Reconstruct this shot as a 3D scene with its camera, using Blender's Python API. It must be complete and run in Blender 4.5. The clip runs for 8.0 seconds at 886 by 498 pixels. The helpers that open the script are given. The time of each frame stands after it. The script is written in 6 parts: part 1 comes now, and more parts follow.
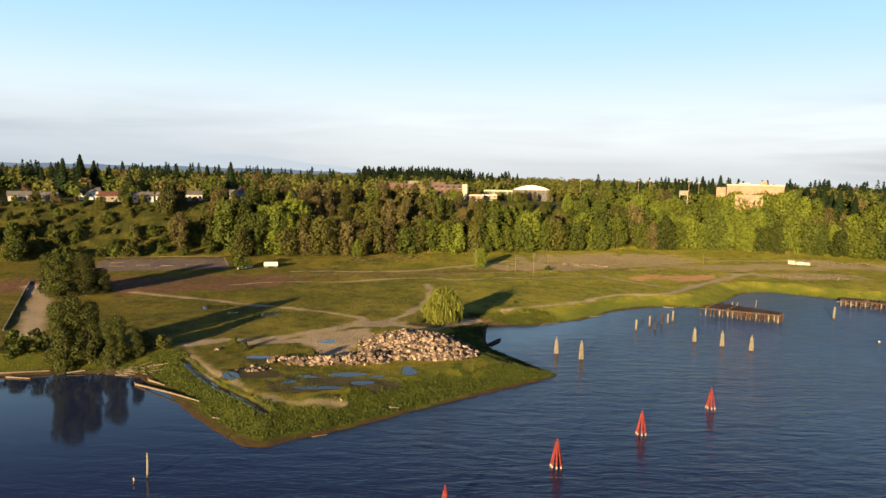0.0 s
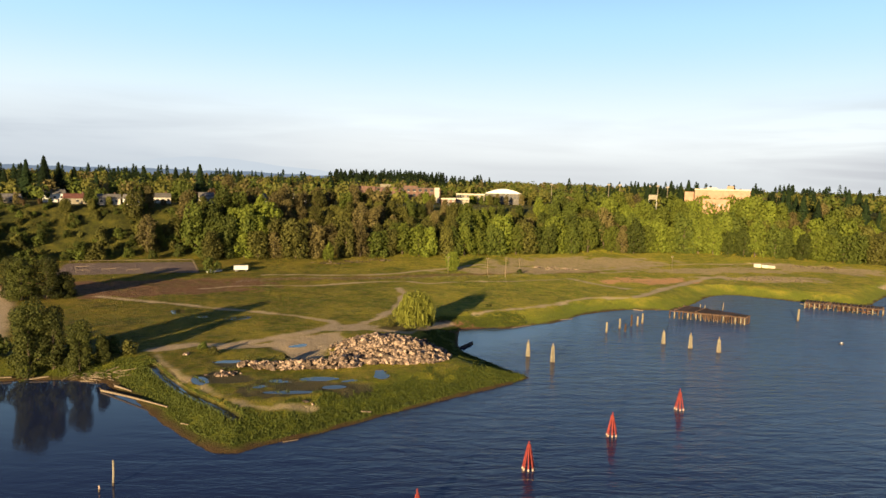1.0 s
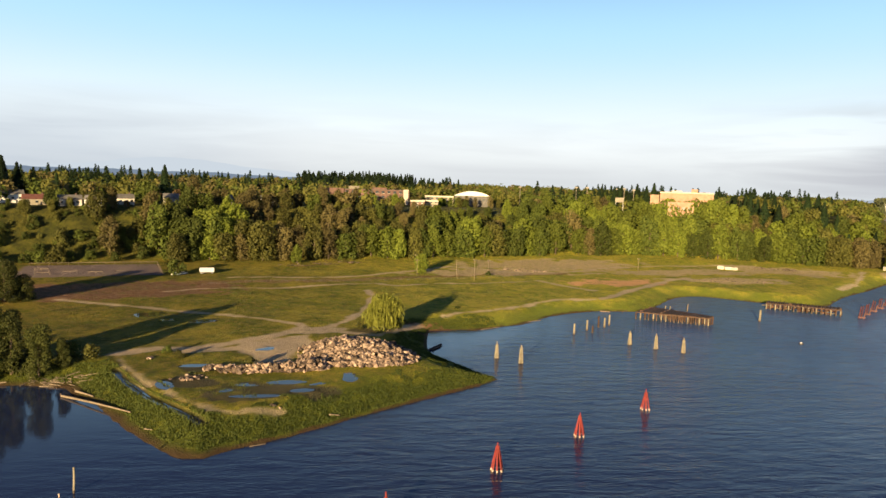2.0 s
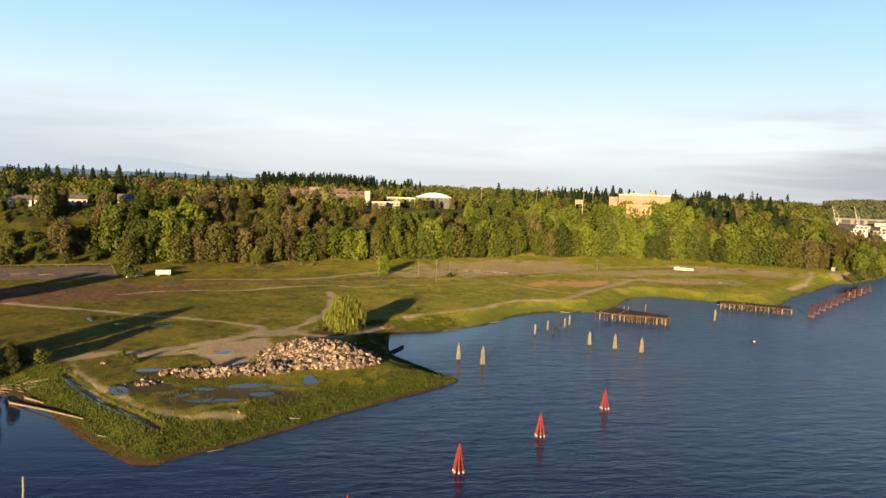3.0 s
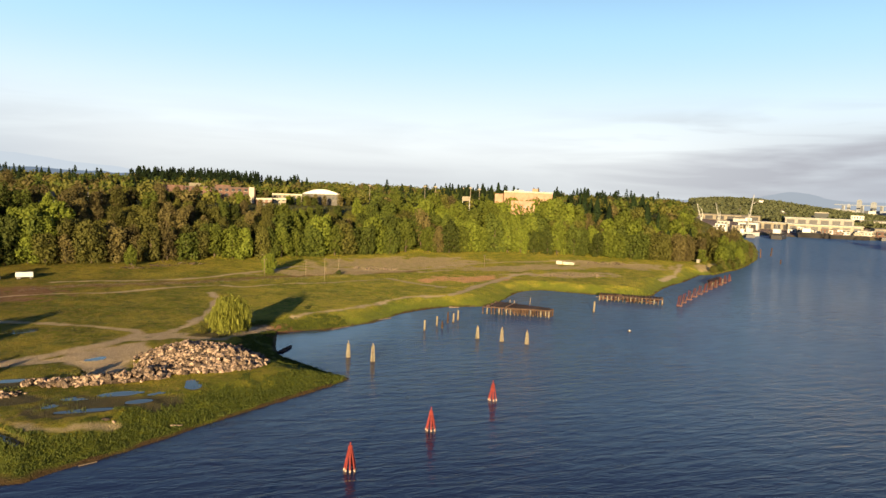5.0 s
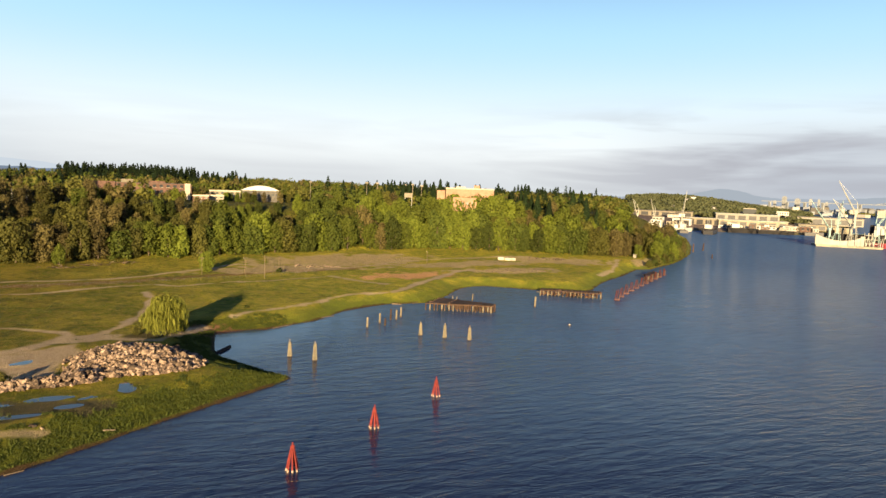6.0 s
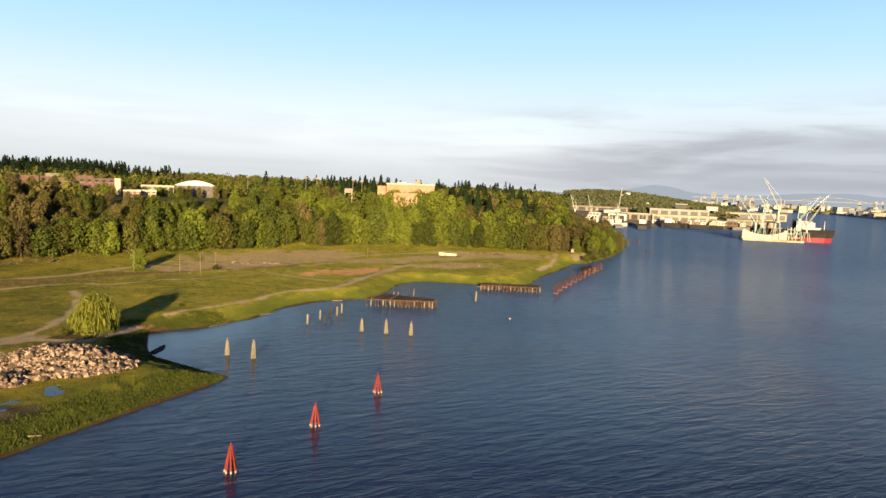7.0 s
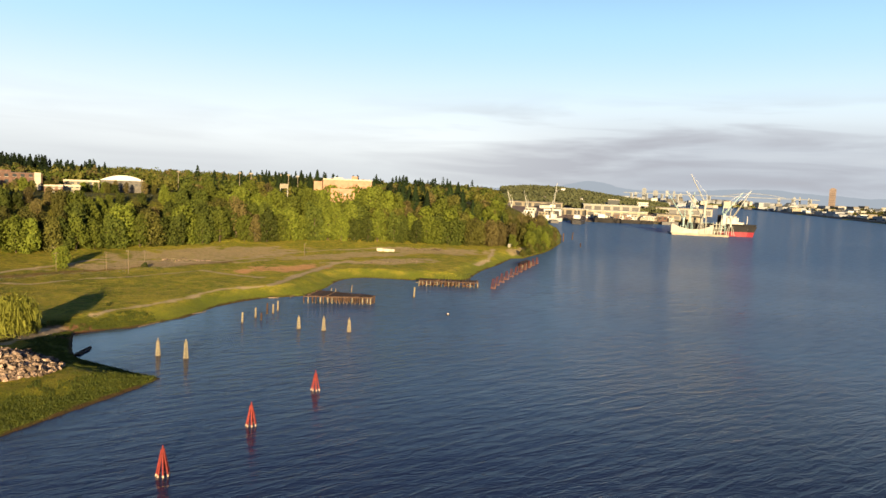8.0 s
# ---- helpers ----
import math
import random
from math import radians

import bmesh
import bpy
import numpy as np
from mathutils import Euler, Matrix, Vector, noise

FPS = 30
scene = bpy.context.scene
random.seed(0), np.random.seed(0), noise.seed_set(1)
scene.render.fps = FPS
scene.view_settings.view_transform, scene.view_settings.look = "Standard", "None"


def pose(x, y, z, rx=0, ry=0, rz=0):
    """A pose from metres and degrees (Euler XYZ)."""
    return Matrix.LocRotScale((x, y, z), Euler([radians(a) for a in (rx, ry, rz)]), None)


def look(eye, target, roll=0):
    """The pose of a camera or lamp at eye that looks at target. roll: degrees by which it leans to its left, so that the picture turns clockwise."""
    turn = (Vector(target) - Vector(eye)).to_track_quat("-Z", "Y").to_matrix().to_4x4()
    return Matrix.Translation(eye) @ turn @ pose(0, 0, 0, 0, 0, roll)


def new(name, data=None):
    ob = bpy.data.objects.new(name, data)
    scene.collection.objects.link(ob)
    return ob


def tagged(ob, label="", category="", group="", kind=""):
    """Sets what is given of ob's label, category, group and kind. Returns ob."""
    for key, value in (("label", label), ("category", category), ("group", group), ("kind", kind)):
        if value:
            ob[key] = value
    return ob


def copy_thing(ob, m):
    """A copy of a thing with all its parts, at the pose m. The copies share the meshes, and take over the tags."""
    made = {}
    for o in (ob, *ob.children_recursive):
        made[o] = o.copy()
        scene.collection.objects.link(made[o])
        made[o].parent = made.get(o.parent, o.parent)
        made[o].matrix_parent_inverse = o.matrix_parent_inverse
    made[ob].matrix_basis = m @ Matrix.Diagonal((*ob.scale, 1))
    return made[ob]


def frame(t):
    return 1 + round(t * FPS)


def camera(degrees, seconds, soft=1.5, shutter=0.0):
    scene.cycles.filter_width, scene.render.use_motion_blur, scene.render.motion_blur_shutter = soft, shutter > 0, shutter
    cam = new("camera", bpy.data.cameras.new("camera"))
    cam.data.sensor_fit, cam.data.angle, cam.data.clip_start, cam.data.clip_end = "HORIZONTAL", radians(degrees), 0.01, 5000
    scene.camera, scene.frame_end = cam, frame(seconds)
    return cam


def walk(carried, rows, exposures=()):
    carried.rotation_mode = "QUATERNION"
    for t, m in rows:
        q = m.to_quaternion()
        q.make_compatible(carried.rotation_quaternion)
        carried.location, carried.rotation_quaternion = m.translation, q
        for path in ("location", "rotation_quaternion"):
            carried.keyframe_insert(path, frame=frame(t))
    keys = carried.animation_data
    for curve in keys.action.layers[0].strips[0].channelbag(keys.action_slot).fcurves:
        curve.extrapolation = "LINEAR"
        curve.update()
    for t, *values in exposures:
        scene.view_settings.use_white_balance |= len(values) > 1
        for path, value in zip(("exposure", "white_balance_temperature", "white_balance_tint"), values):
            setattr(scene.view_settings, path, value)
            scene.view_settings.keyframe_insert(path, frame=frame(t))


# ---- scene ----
# Camera: hovers over the river and turns to its right. Rows: seconds, yaw, pitch, roll in degrees.
EYE = Vector((0.0, 0.0, 55.0))
cam = camera(65.48, 8.0, soft=1.5)
ROWS = [
    (0.0, 0.000, -5.774, 1.112),
    (0.5, -1.114, -5.593, 1.195),
    (1.0, -2.317, -5.440, 1.351),
    (1.5, -3.636, -5.309, 1.503),
    (1.7, -4.130, -5.265, 1.545),
    (2.8, -7.340, -5.020, 1.790),
    (3.0, -8.088, -4.979, 1.825),
    (3.5, -10.592, -4.881, 1.875),
    (4.0, -13.028, -4.867, 1.920),
    (4.5, -15.114, -4.881, 1.990),
    (4.7, -15.970, -4.905, 2.005),
    (5.8, -21.190, -5.030, 2.055),
    (6.0, -22.141, -5.053, 2.070),
    (6.5, -24.613, -5.138, 2.140),
    (7.0, -27.073, -5.243, 2.197),
    (7.5, -29.603, -5.302, 2.270),
    (8.0, -32.256, -5.405, 2.325),
]


def heading(yaw, pitch):
    a, b = radians(yaw), radians(pitch)
    return Vector((-math.sin(a) * math.cos(b), math.cos(a) * math.cos(b), math.sin(b)))


walk(cam, [(t, look(EYE, EYE + 100 * heading(yaw, pitch), roll)) for t, yaw, pitch, roll in ROWS],
     exposures=[(0.0, 1.8), (8.0, 1.8)])

# ---- light ----
SUN_EL, SUN_AZ = 8.8, 203.0          # degrees; azimuth clockwise from +y
world = bpy.data.worlds.new("sky")
scene.world = world
world.use_nodes = True
wn, wl = world.node_tree.nodes, world.node_tree.links
wn.clear()


def wnode(kind, **values):
    n = wn.new(kind)
    for k, v in values.items():
        n.inputs[k].default_value = v
    return n


sky = wn.new("ShaderNodeTexSky")
sky.sky_type = "NISHITA"
sky.sun_disc = False
sky.sun_elevation, sky.sun_rotation = radians(SUN_EL), radians(SUN_AZ)
sky.altitude, sky.air_density, sky.dust_density, sky.ozone_density = 50, 1.0, 0.6, 1.5
co = wn.new("ShaderNodeTexCoord")
sep = wn.new("ShaderNodeSeparateXYZ")
wl.new(co.outputs["Generated"], sep.inputs[0])
# pale haze close to the horizon
hz = wn.new("ShaderNodeMapRange")
hz.interpolation_type = "SMOOTHERSTEP"
for k, v in ((1, 0.01), (2, 0.26), (3, 1.0), (4, 0.0)):
    hz.inputs[k].default_value = v
wl.new(sep.outputs["Z"], hz.inputs[0])
# long flat cloud streaks
mp = wn.new("ShaderNodeMapping")
mp.inputs["Scale"].default_value = (2.0, 2.0, 17.0)
mp.inputs["Location"].default_value = (0.35, 0.2, 0.1)
wl.new(co.outputs["Generated"], mp.inputs[0])
cl = wn.new("ShaderNodeTexNoise")
for k, v in (("Scale", 2.0), ("Detail", 4.0), ("Roughness", 0.5), ("Distortion", 0.4)):
    cl.inputs[k].default_value = v
wl.new(mp.outputs[0], cl.inputs["Vector"])
cr = wn.new("ShaderNodeValToRGB")
cr.color_ramp.elements[0].position, cr.color_ramp.elements[1].position = 0.45, 0.66
wl.new(cl.outputs["Fac"], cr.inputs[0])
# clouds lie in a low belt, thicker to the east
belt = wn.new("ShaderNodeMapRange")
belt.interpolation_type = "SMOOTHSTEP"
for k, v in ((1, 0.15), (2, 0.06), (3, 0.0), (4, 1.0)):
    belt.inputs[k].default_value = v
wl.new(sep.outputs["Z"], belt.inputs[0])
east = wn.new("ShaderNodeMapRange")
east.interpolation_type = "SMOOTHSTEP"
for k, v in ((1, 0.35), (2, 0.75), (3, 0.22), (4, 1.2)):
    east.inputs[k].default_value = v
wl.new(sep.outputs["X"], east.inputs[0])


def wmath(op, a, b):
    n = wn.new("ShaderNodeMath")
    n.operation = op
    for i, s in enumerate((a, b)):
        if isinstance(s, (int, float)):
            n.inputs[i].default_value = s
        else:
            wl.new(s, n.inputs[i])
    return n.outputs[0]


def wmix(fac, a, b, blend="MIX"):
    n = wn.new("ShaderNodeMix")
    n.data_type, n.blend_type = "RGBA", blend
    if isinstance(fac, (int, float)):
        n.inputs[0].default_value = fac
    else:
        wl.new(fac, n.inputs[0])
    for i, s in ((6, a), (7, b)):
        if isinstance(s, tuple):
            n.inputs[i].default_value = s
        else:
            wl.new(s, n.inputs[i])
    return n.outputs[2]


# clear blue overhead, a pale cyan band above the view's haze, near-white at the horizon
low = wn.new("ShaderNodeMapRange")
low.interpolation_type = "SMOOTHSTEP"
for k, v in ((1, 0.2), (2, 0.4), (3, 1.0), (4, 0.0)):
    low.inputs[k].default_value = v
wl.new(sep.outputs["Z"], low.inputs[0])
tinted = wmix(1.0, sky.outputs[0], (0.17, 0.21, 0.36, 1), "MULTIPLY")
pale = wmix(wmath("MULTIPLY", low.outputs[0], 0.85), tinted, (1.55, 2.6, 3.35, 1))
hazy = wmix(wmath("MULTIPLY", hz.outputs[0], 0.97), pale, (2.9, 3.0, 2.98, 1))
dim = wn.new("ShaderNodeMapRange")
dim.interpolation_type = "SMOOTHSTEP"
for k, v in ((1, 0.0), (2, 0.075), (3, 0.85), (4, 0.0)):
    dim.inputs[k].default_value = v
wl.new(sep.outputs["Z"], dim.inputs[0])
hazy = wmix(dim.outputs[0], hazy, (1.95, 2.05, 2.12, 1))
cloud_amount = wmath("MULTIPLY", wmath("MULTIPLY", cr.outputs[0], belt.outputs[0]), east.outputs[0])
# a grey bank low in the east, streaked with paler cloud
bank_low = wn.new("ShaderNodeMapRange")
bank_low.interpolation_type = "SMOOTHSTEP"
for k, v in ((1, 0.125), (2, 0.055), (3, 0.0), (4, 1.0)):
    bank_low.inputs[k].default_value = v
wl.new(sep.outputs["Z"], bank_low.inputs[0])
bank_east = wn.new("ShaderNodeMapRange")
bank_east.interpolation_type = "SMOOTHSTEP"
for k, v in ((1, 0.52), (2, 0.80), (3, 0.0), (4, 1.0)):
    bank_east.inputs[k].default_value = v
wl.new(sep.outputs["X"], bank_east.inputs[0])
streak = wn.new("ShaderNodeMapRange")
for k, v in ((1, 0.35), (2, 0.65), (3, 0.68), (4, 1.0)):
    streak.inputs[k].default_value = v
wl.new(cl.outputs["Fac"], streak.inputs[0])
grey_bank = wmath("MULTIPLY", wmath("MULTIPLY", bank_low.outputs[0], bank_east.outputs[0]), streak.outputs[0])
banked = wmix(wmath("MULTIPLY", grey_bank, 0.9), hazy, (1.38, 1.5, 1.72, 1))
# a thin blue-grey veil low in the west
veil_low = wn.new("ShaderNodeMapRange")
veil_low.interpolation_type = "SMOOTHSTEP"
for k, v in ((1, 0.13), (2, 0.05), (3, 0.0), (4, 1.0)):
    veil_low.inputs[k].default_value = v
wl.new(sep.outputs["Z"], veil_low.inputs[0])
veil_west = wn.new("ShaderNodeMapRange")
veil_west.interpolation_type = "SMOOTHSTEP"
for k, v in ((1, -0.05), (2, -0.42), (3, 0.0), (4, 1.0)):
    veil_west.inputs[k].default_value = v
wl.new(sep.outputs["X"], veil_west.inputs[0])
veil = wmath("MULTIPLY", wmath("MULTIPLY", veil_low.outputs[0], veil_west.outputs[0]), streak.outputs[0])
banked = wmix(wmath("MULTIPLY", veil, 0.75), banked, (1.5, 1.72, 1.98, 1))
cloudy = wmix(wmath("MINIMUM", wmath("MULTIPLY", cloud_amount, 0.7), 0.9), banked, (1.35, 1.38, 1.52, 1))
bg = wn.new("ShaderNodeBackground")
bg.inputs["Strength"].default_value = 0.1
wl.new(cloudy, bg.inputs["Color"])
out = wn.new("ShaderNodeOutputWorld")
wl.new(bg.outputs[0], out.inputs["Surface"])

sun_data = bpy.data.lights.new("sun", "SUN")
sun_data.energy, sun_data.angle, sun_data.color = 4.2, radians(0.6), (1.0, 0.73, 0.38)
sun = new("sun", sun_data)
sd = Vector((math.sin(radians(SUN_AZ)) * math.cos(radians(SUN_EL)), math.cos(radians(SUN_AZ)) * math.cos(radians(SUN_EL)), math.sin(radians(SUN_EL))))
sun.matrix_world = look(sd * 100, (0, 0, 0))


# ---- materials ----
class Mat:
    """A node material with short helpers."""

    def __init__(self, name, rough=0.9, metal=0.0, spec=0.3):
        self.m = bpy.data.materials.new(name)
        self.m.use_nodes = True
        self.n, self.l = self.m.node_tree.nodes, self.m.node_tree.links
        self.b = self.n["Principled BSDF"]
        self.b.inputs["Roughness"].default_value = rough
        self.b.inputs["Metallic"].default_value = metal
        self.b.inputs["Specular IOR Level"].default_value = spec

    def put(self, socket, value):
        if isinstance(value, bpy.types.NodeSocket):
            self.l.new(value, socket)
        elif isinstance(value, tuple) and len(value) == 3 and socket.type == "RGBA":
            socket.default_value = (*value, 1)
        else:
            socket.default_value = value

    def noise(self, scale, detail=4, rough=0.6, space="Object", stretch=None, distort=0.0):
        tc = self.n.new("ShaderNodeTexCoord")
        vec = tc.outputs[space]
        if stretch:
            mp = self.n.new("ShaderNodeMapping")
            mp.inputs["Scale"].default_value = stretch
            self.l.new(vec, mp.inputs[0])
            vec = mp.outputs[0]
        t = self.n.new("ShaderNodeTexNoise")
        self.l.new(vec, t.inputs["Vector"])
        for k, v in (("Scale", scale), ("Detail", detail), ("Roughness", rough), ("Distortion", distort)):
            t.inputs[k].default_value = v
        return t.outputs["Fac"]

    def ramp(self, fac, lo, hi, a=0.0, b=1.0):
        r = self.n.new("ShaderNodeMapRange")
        r.interpolation_type = "SMOOTHSTEP"
        self.l.new(fac, r.inputs[0])
        for k, v in ((1, lo), (2, hi), (3, a), (4, b)):
            r.inputs[k].default_value = v
        return r.outputs[0]

    def mix(self, fac, a, b, blend="MIX"):
        m = self.n.new("ShaderNodeMix")
        m.data_type, m.blend_type = "RGBA", blend
        self.put(m.inputs[0], fac)
        self.put(m.inputs[6], a)
        self.put(m.inputs[7], b)
        return m.outputs[2]

    def math(self, op, a, b=0.0):
        m = self.n.new("ShaderNodeMath")
        m.operation = op
        self.put(m.inputs[0], a)
        self.put(m.inputs[1], b)
        return m.outputs[0]

    def attr(self, name):
        a = self.n.new("ShaderNodeAttribute")
        a.attribute_name = name
        return a.outputs["Fac"]

    def random(self):
        return self.n.new("ShaderNodeObjectInfo").outputs["Random"]

    def island(self):
        return self.n.new("ShaderNodeNewGeometry").outputs["Random Per Island"]

    def color(self, c):
        self.put(self.b.inputs["Base Color"], c)
        return self

    def bump(self, height, strength=0.5, distance=0.1):
        b = self.n.new("ShaderNodeBump")
        self.l.new(height, b.inputs["Height"])
        b.inputs["Strength"].default_value, b.inputs["Distance"].default_value = strength, distance
        self.l.new(b.outputs[0], self.b.inputs["Normal"])
        return self


def rough_mat(name, c1, c2, scale=1.0, rough=0.9, bump=0.3, vary=0.0, metal=0.0, space="Object", island=0.0, stretch=None):
    """Two colours broken up by coarse and fine noise, with optional variation from piece to piece."""
    m = Mat(name, rough, metal)
    n1, n2 = m.noise(scale, 5, 0.65, space, stretch), m.noise(scale * 7, 3, 0.6, space, stretch)
    f = m.math("ADD", m.math("MULTIPLY", n1, 0.65), m.math("MULTIPLY", n2, 0.35))
    c = m.mix(m.ramp(f, 0.38, 0.62), c1, c2)
    for amount, src in ((vary, "object"), (island, "island")):
        if amount:
            r = m.random() if src == "object" else m.island()
            k = m.ramp(r, 0, 1, 1 - amount, 1 + amount * 0.6)
            c = m.mix(1.0, c, k, "MULTIPLY")
    m.color(c)
    if bump:
        m.bump(n2, bump, 0.08)
    return m.m


def leaf_mat(name, c1, c2, vary=0.35):
    m = Mat(name, 0.75, 0, 0.25)
    c = m.mix(m.ramp(m.island(), 0.0, 1.0, 0.15, 0.85), c1, c2)
    k = m.ramp(m.random(), 0, 1, 1 - vary, 1 + vary * 0.7)
    c = m.mix(1.0, c, k, "MULTIPLY")
    m.color(c)
    tr = m.n.new("ShaderNodeBsdfTranslucent")
    m.l.new(c, tr.inputs["Color"])
    ms = m.n.new("ShaderNodeMixShader")
    ms.inputs[0].default_value = 0.25
    m.l.new(m.b.outputs[0], ms.inputs[1])
    m.l.new(tr.outputs[0], ms.inputs[2])
    m.l.new(ms.outputs[0], m.n["Material Output"].inputs["Surface"])
    return m.m


LEAF_BRIGHT = leaf_mat("leaf_spring_green", (0.075, 0.100, 0.010), (0.13, 0.152, 0.018))
LEAF_GREEN = leaf_mat("leaf_green", (0.040, 0.058, 0.008), (0.078, 0.094, 0.013))
LEAF_OLIVE = leaf_mat("leaf_olive", (0.058, 0.062, 0.012), (0.108, 0.104, 0.02))
LEAF_BROWN = leaf_mat("twigs_budding_brown", (0.072, 0.060, 0.020), (0.135, 0.112, 0.038))
LEAF_RUST = leaf_mat("leaf_rust_red", (0.075, 0.05, 0.024), (0.12, 0.08, 0.034))
LEAF_DARK = leaf_mat("conifer_needles", (0.014, 0.03, 0.012), (0.03, 0.052, 0.016))
LEAF_POPLAR = leaf_mat("leaf_poplar_olive", (0.030, 0.040, 0.007), (0.064, 0.070, 0.012))
LEAF_WEED = leaf_mat("weed_leaves", (0.045, 0.066, 0.010), (0.082, 0.095, 0.016), 0.1)
# far foliage paled, with the haze of distance in its colour
LEAF_HILL_HAZED = leaf_mat("leaf_far_hillside_hazed", (0.105, 0.125, 0.058), (0.15, 0.16, 0.075))
LEAF_WILLOW = leaf_mat("leaf_willow_yellow_green", (0.085, 0.095, 0.011), (0.165, 0.17, 0.024))
BARK = rough_mat("bark", (0.06, 0.045, 0.03), (0.13, 0.10, 0.07), 1.5)


# ---- mesh helpers ----
class Geo:
    """Gathers vertices and faces of one mesh."""

    def __init__(self):
        self.v, self.f = [], []

    def add(self, verts, faces):
        o = len(self.v)
        self.v += [tuple(p) for p in verts]
        self.f += [tuple(o + i for i in f) for f in faces]
        return self

    def box(self, c, size, rz=0.0, tilt=0.0, taper=1.0):
        """A box round c; taper shrinks its top."""
        m = Matrix.Translation(c) @ Euler((tilt, 0, rz)).to_matrix().to_4x4()
        x, y, z = (s / 2 for s in size)
        k = taper
        pts = [(-x, -y, -z), (x, -y, -z), (x, y, -z), (-x, y, -z), (-x * k, -y * k, z), (x * k, -y * k, z), (x * k, y * k, z), (-x * k, y * k, z)]
        return self.add([m @ Vector(p) for p in pts], [(3, 2, 1, 0), (4, 5, 6, 7), (0, 1, 5, 4), (1, 2, 6, 5), (2, 3, 7, 6), (3, 0, 4, 7)])

    def tube(self, p, q, r0, r1=None, n=8, bend=0.0, rings=1):
        """A tapered round bar from p to q, closed at both ends."""
        p, q = Vector(p), Vector(q)
        r1 = r0 if r1 is None else r1
        d = (q - p).normalized()
        a = d.orthogonal().normalized()
        b = d.cross(a)
        pts = []
        for k in range(rings + 1):
            t = k / rings
            c = p.lerp(q, t) + a * (bend * math.sin(math.pi * t))
            r = r0 + (r1 - r0) * t
            pts += [c + (a * math.cos(2 * math.pi * i / n) + b * math.sin(2 * math.pi * i / n)) * r for i in range(n)]
        faces = [(k * n + i, k * n + (i + 1) % n, (k + 1) * n + (i + 1) % n, (k + 1) * n + i) for k in range(rings) for i in range(n)]
        faces += [tuple(range(n - 1, -1, -1)), tuple(range(rings * n, rings * n + n))]
        return self.add(pts, faces)

    def prism(self, outline, z0, z1):
        """An upright prism over an outline of (x, y)."""
        n = len(outline)
        pts = [(x, y, z0) for x, y in outline] + [(x, y, z1) for x, y in outline]
        return self.add(pts, [tuple(range(n - 1, -1, -1)), tuple(range(n, 2 * n))] + [(i, (i + 1) % n, n + (i + 1) % n, n + i) for i in range(n)])

    def mesh(self, name, material, smooth=False):
        me = bpy.data.meshes.new(name)
        me.from_pydata(self.v, [], self.f)
        if smooth:
            me.polygons.foreach_set("use_smooth", [True] * len(me.polygons))
        if material:
            me.materials.append(material)
        me.update()
        return me


def part(name, geo, material, parent=None, label="", smooth=False):
    """Links a mesh (or a Geo) as one object, under parent if there is one."""
    ob = new(name, geo.mesh(name, material, smooth) if isinstance(geo, Geo) else geo)
    if parent:
        ob.parent = parent
    return tagged(ob, label)


def thing(name, m, label, category, group="", kind=""):
    ob = new(name)
    ob.matrix_basis = m
    ob.empty_display_size = 0.5
    return tagged(ob, label, category, group, kind)


def value_noise(x, y, seed):
    """Smooth noise from -1 to 1 on arrays, one wave a metre."""
    xi, yi = np.floor(x), np.floor(y)
    fx, fy = x - xi, y - yi
    fx, fy = fx * fx * (3 - 2 * fx), fy * fy * (3 - 2 * fy)

    def h(a, b):
        s = np.sin(a * 127.1 + b * 311.7 + seed * 74.7) * 43758.5453
        return (s - np.floor(s)) * 2 - 1

    top = h(xi, yi) * (1 - fx) + h(xi + 1, yi) * fx
    low = h(xi, yi + 1) * (1 - fx) + h(xi + 1, yi + 1) * fx
    return top * (1 - fy) + low * fy


def line_distance(x, y, pts, closed=False):
    """The distance of points to a line of points."""
    best = np.full(np.shape(x), 1e9)
    for (ax, ay), (bx, by) in zip(pts, pts[1:] + (pts[:1] if closed else [])):
        dx, dy = bx - ax, by - ay
        t = np.clip(((x - ax) * dx + (y - ay) * dy) / (dx * dx + dy * dy + 1e-9), 0, 1)
        best = np.minimum(best, np.hypot(x - ax - t * dx, y - ay - t * dy))
    return best


def inside(x, y, pts):
    r = np.zeros(np.shape(x), bool)
    for (ax, ay), (bx, by) in zip(pts, pts[1:] + pts[:1]):
        if ay != by:
            r ^= ((ay > y) != (by > y)) & (x < (bx - ax) * (y - ay) / (by - ay) + ax)
    return r


def step(a, b, v):
    t = np.clip((v - a) / (b - a), 0, 1)
    return t * t * (3 - 2 * t)


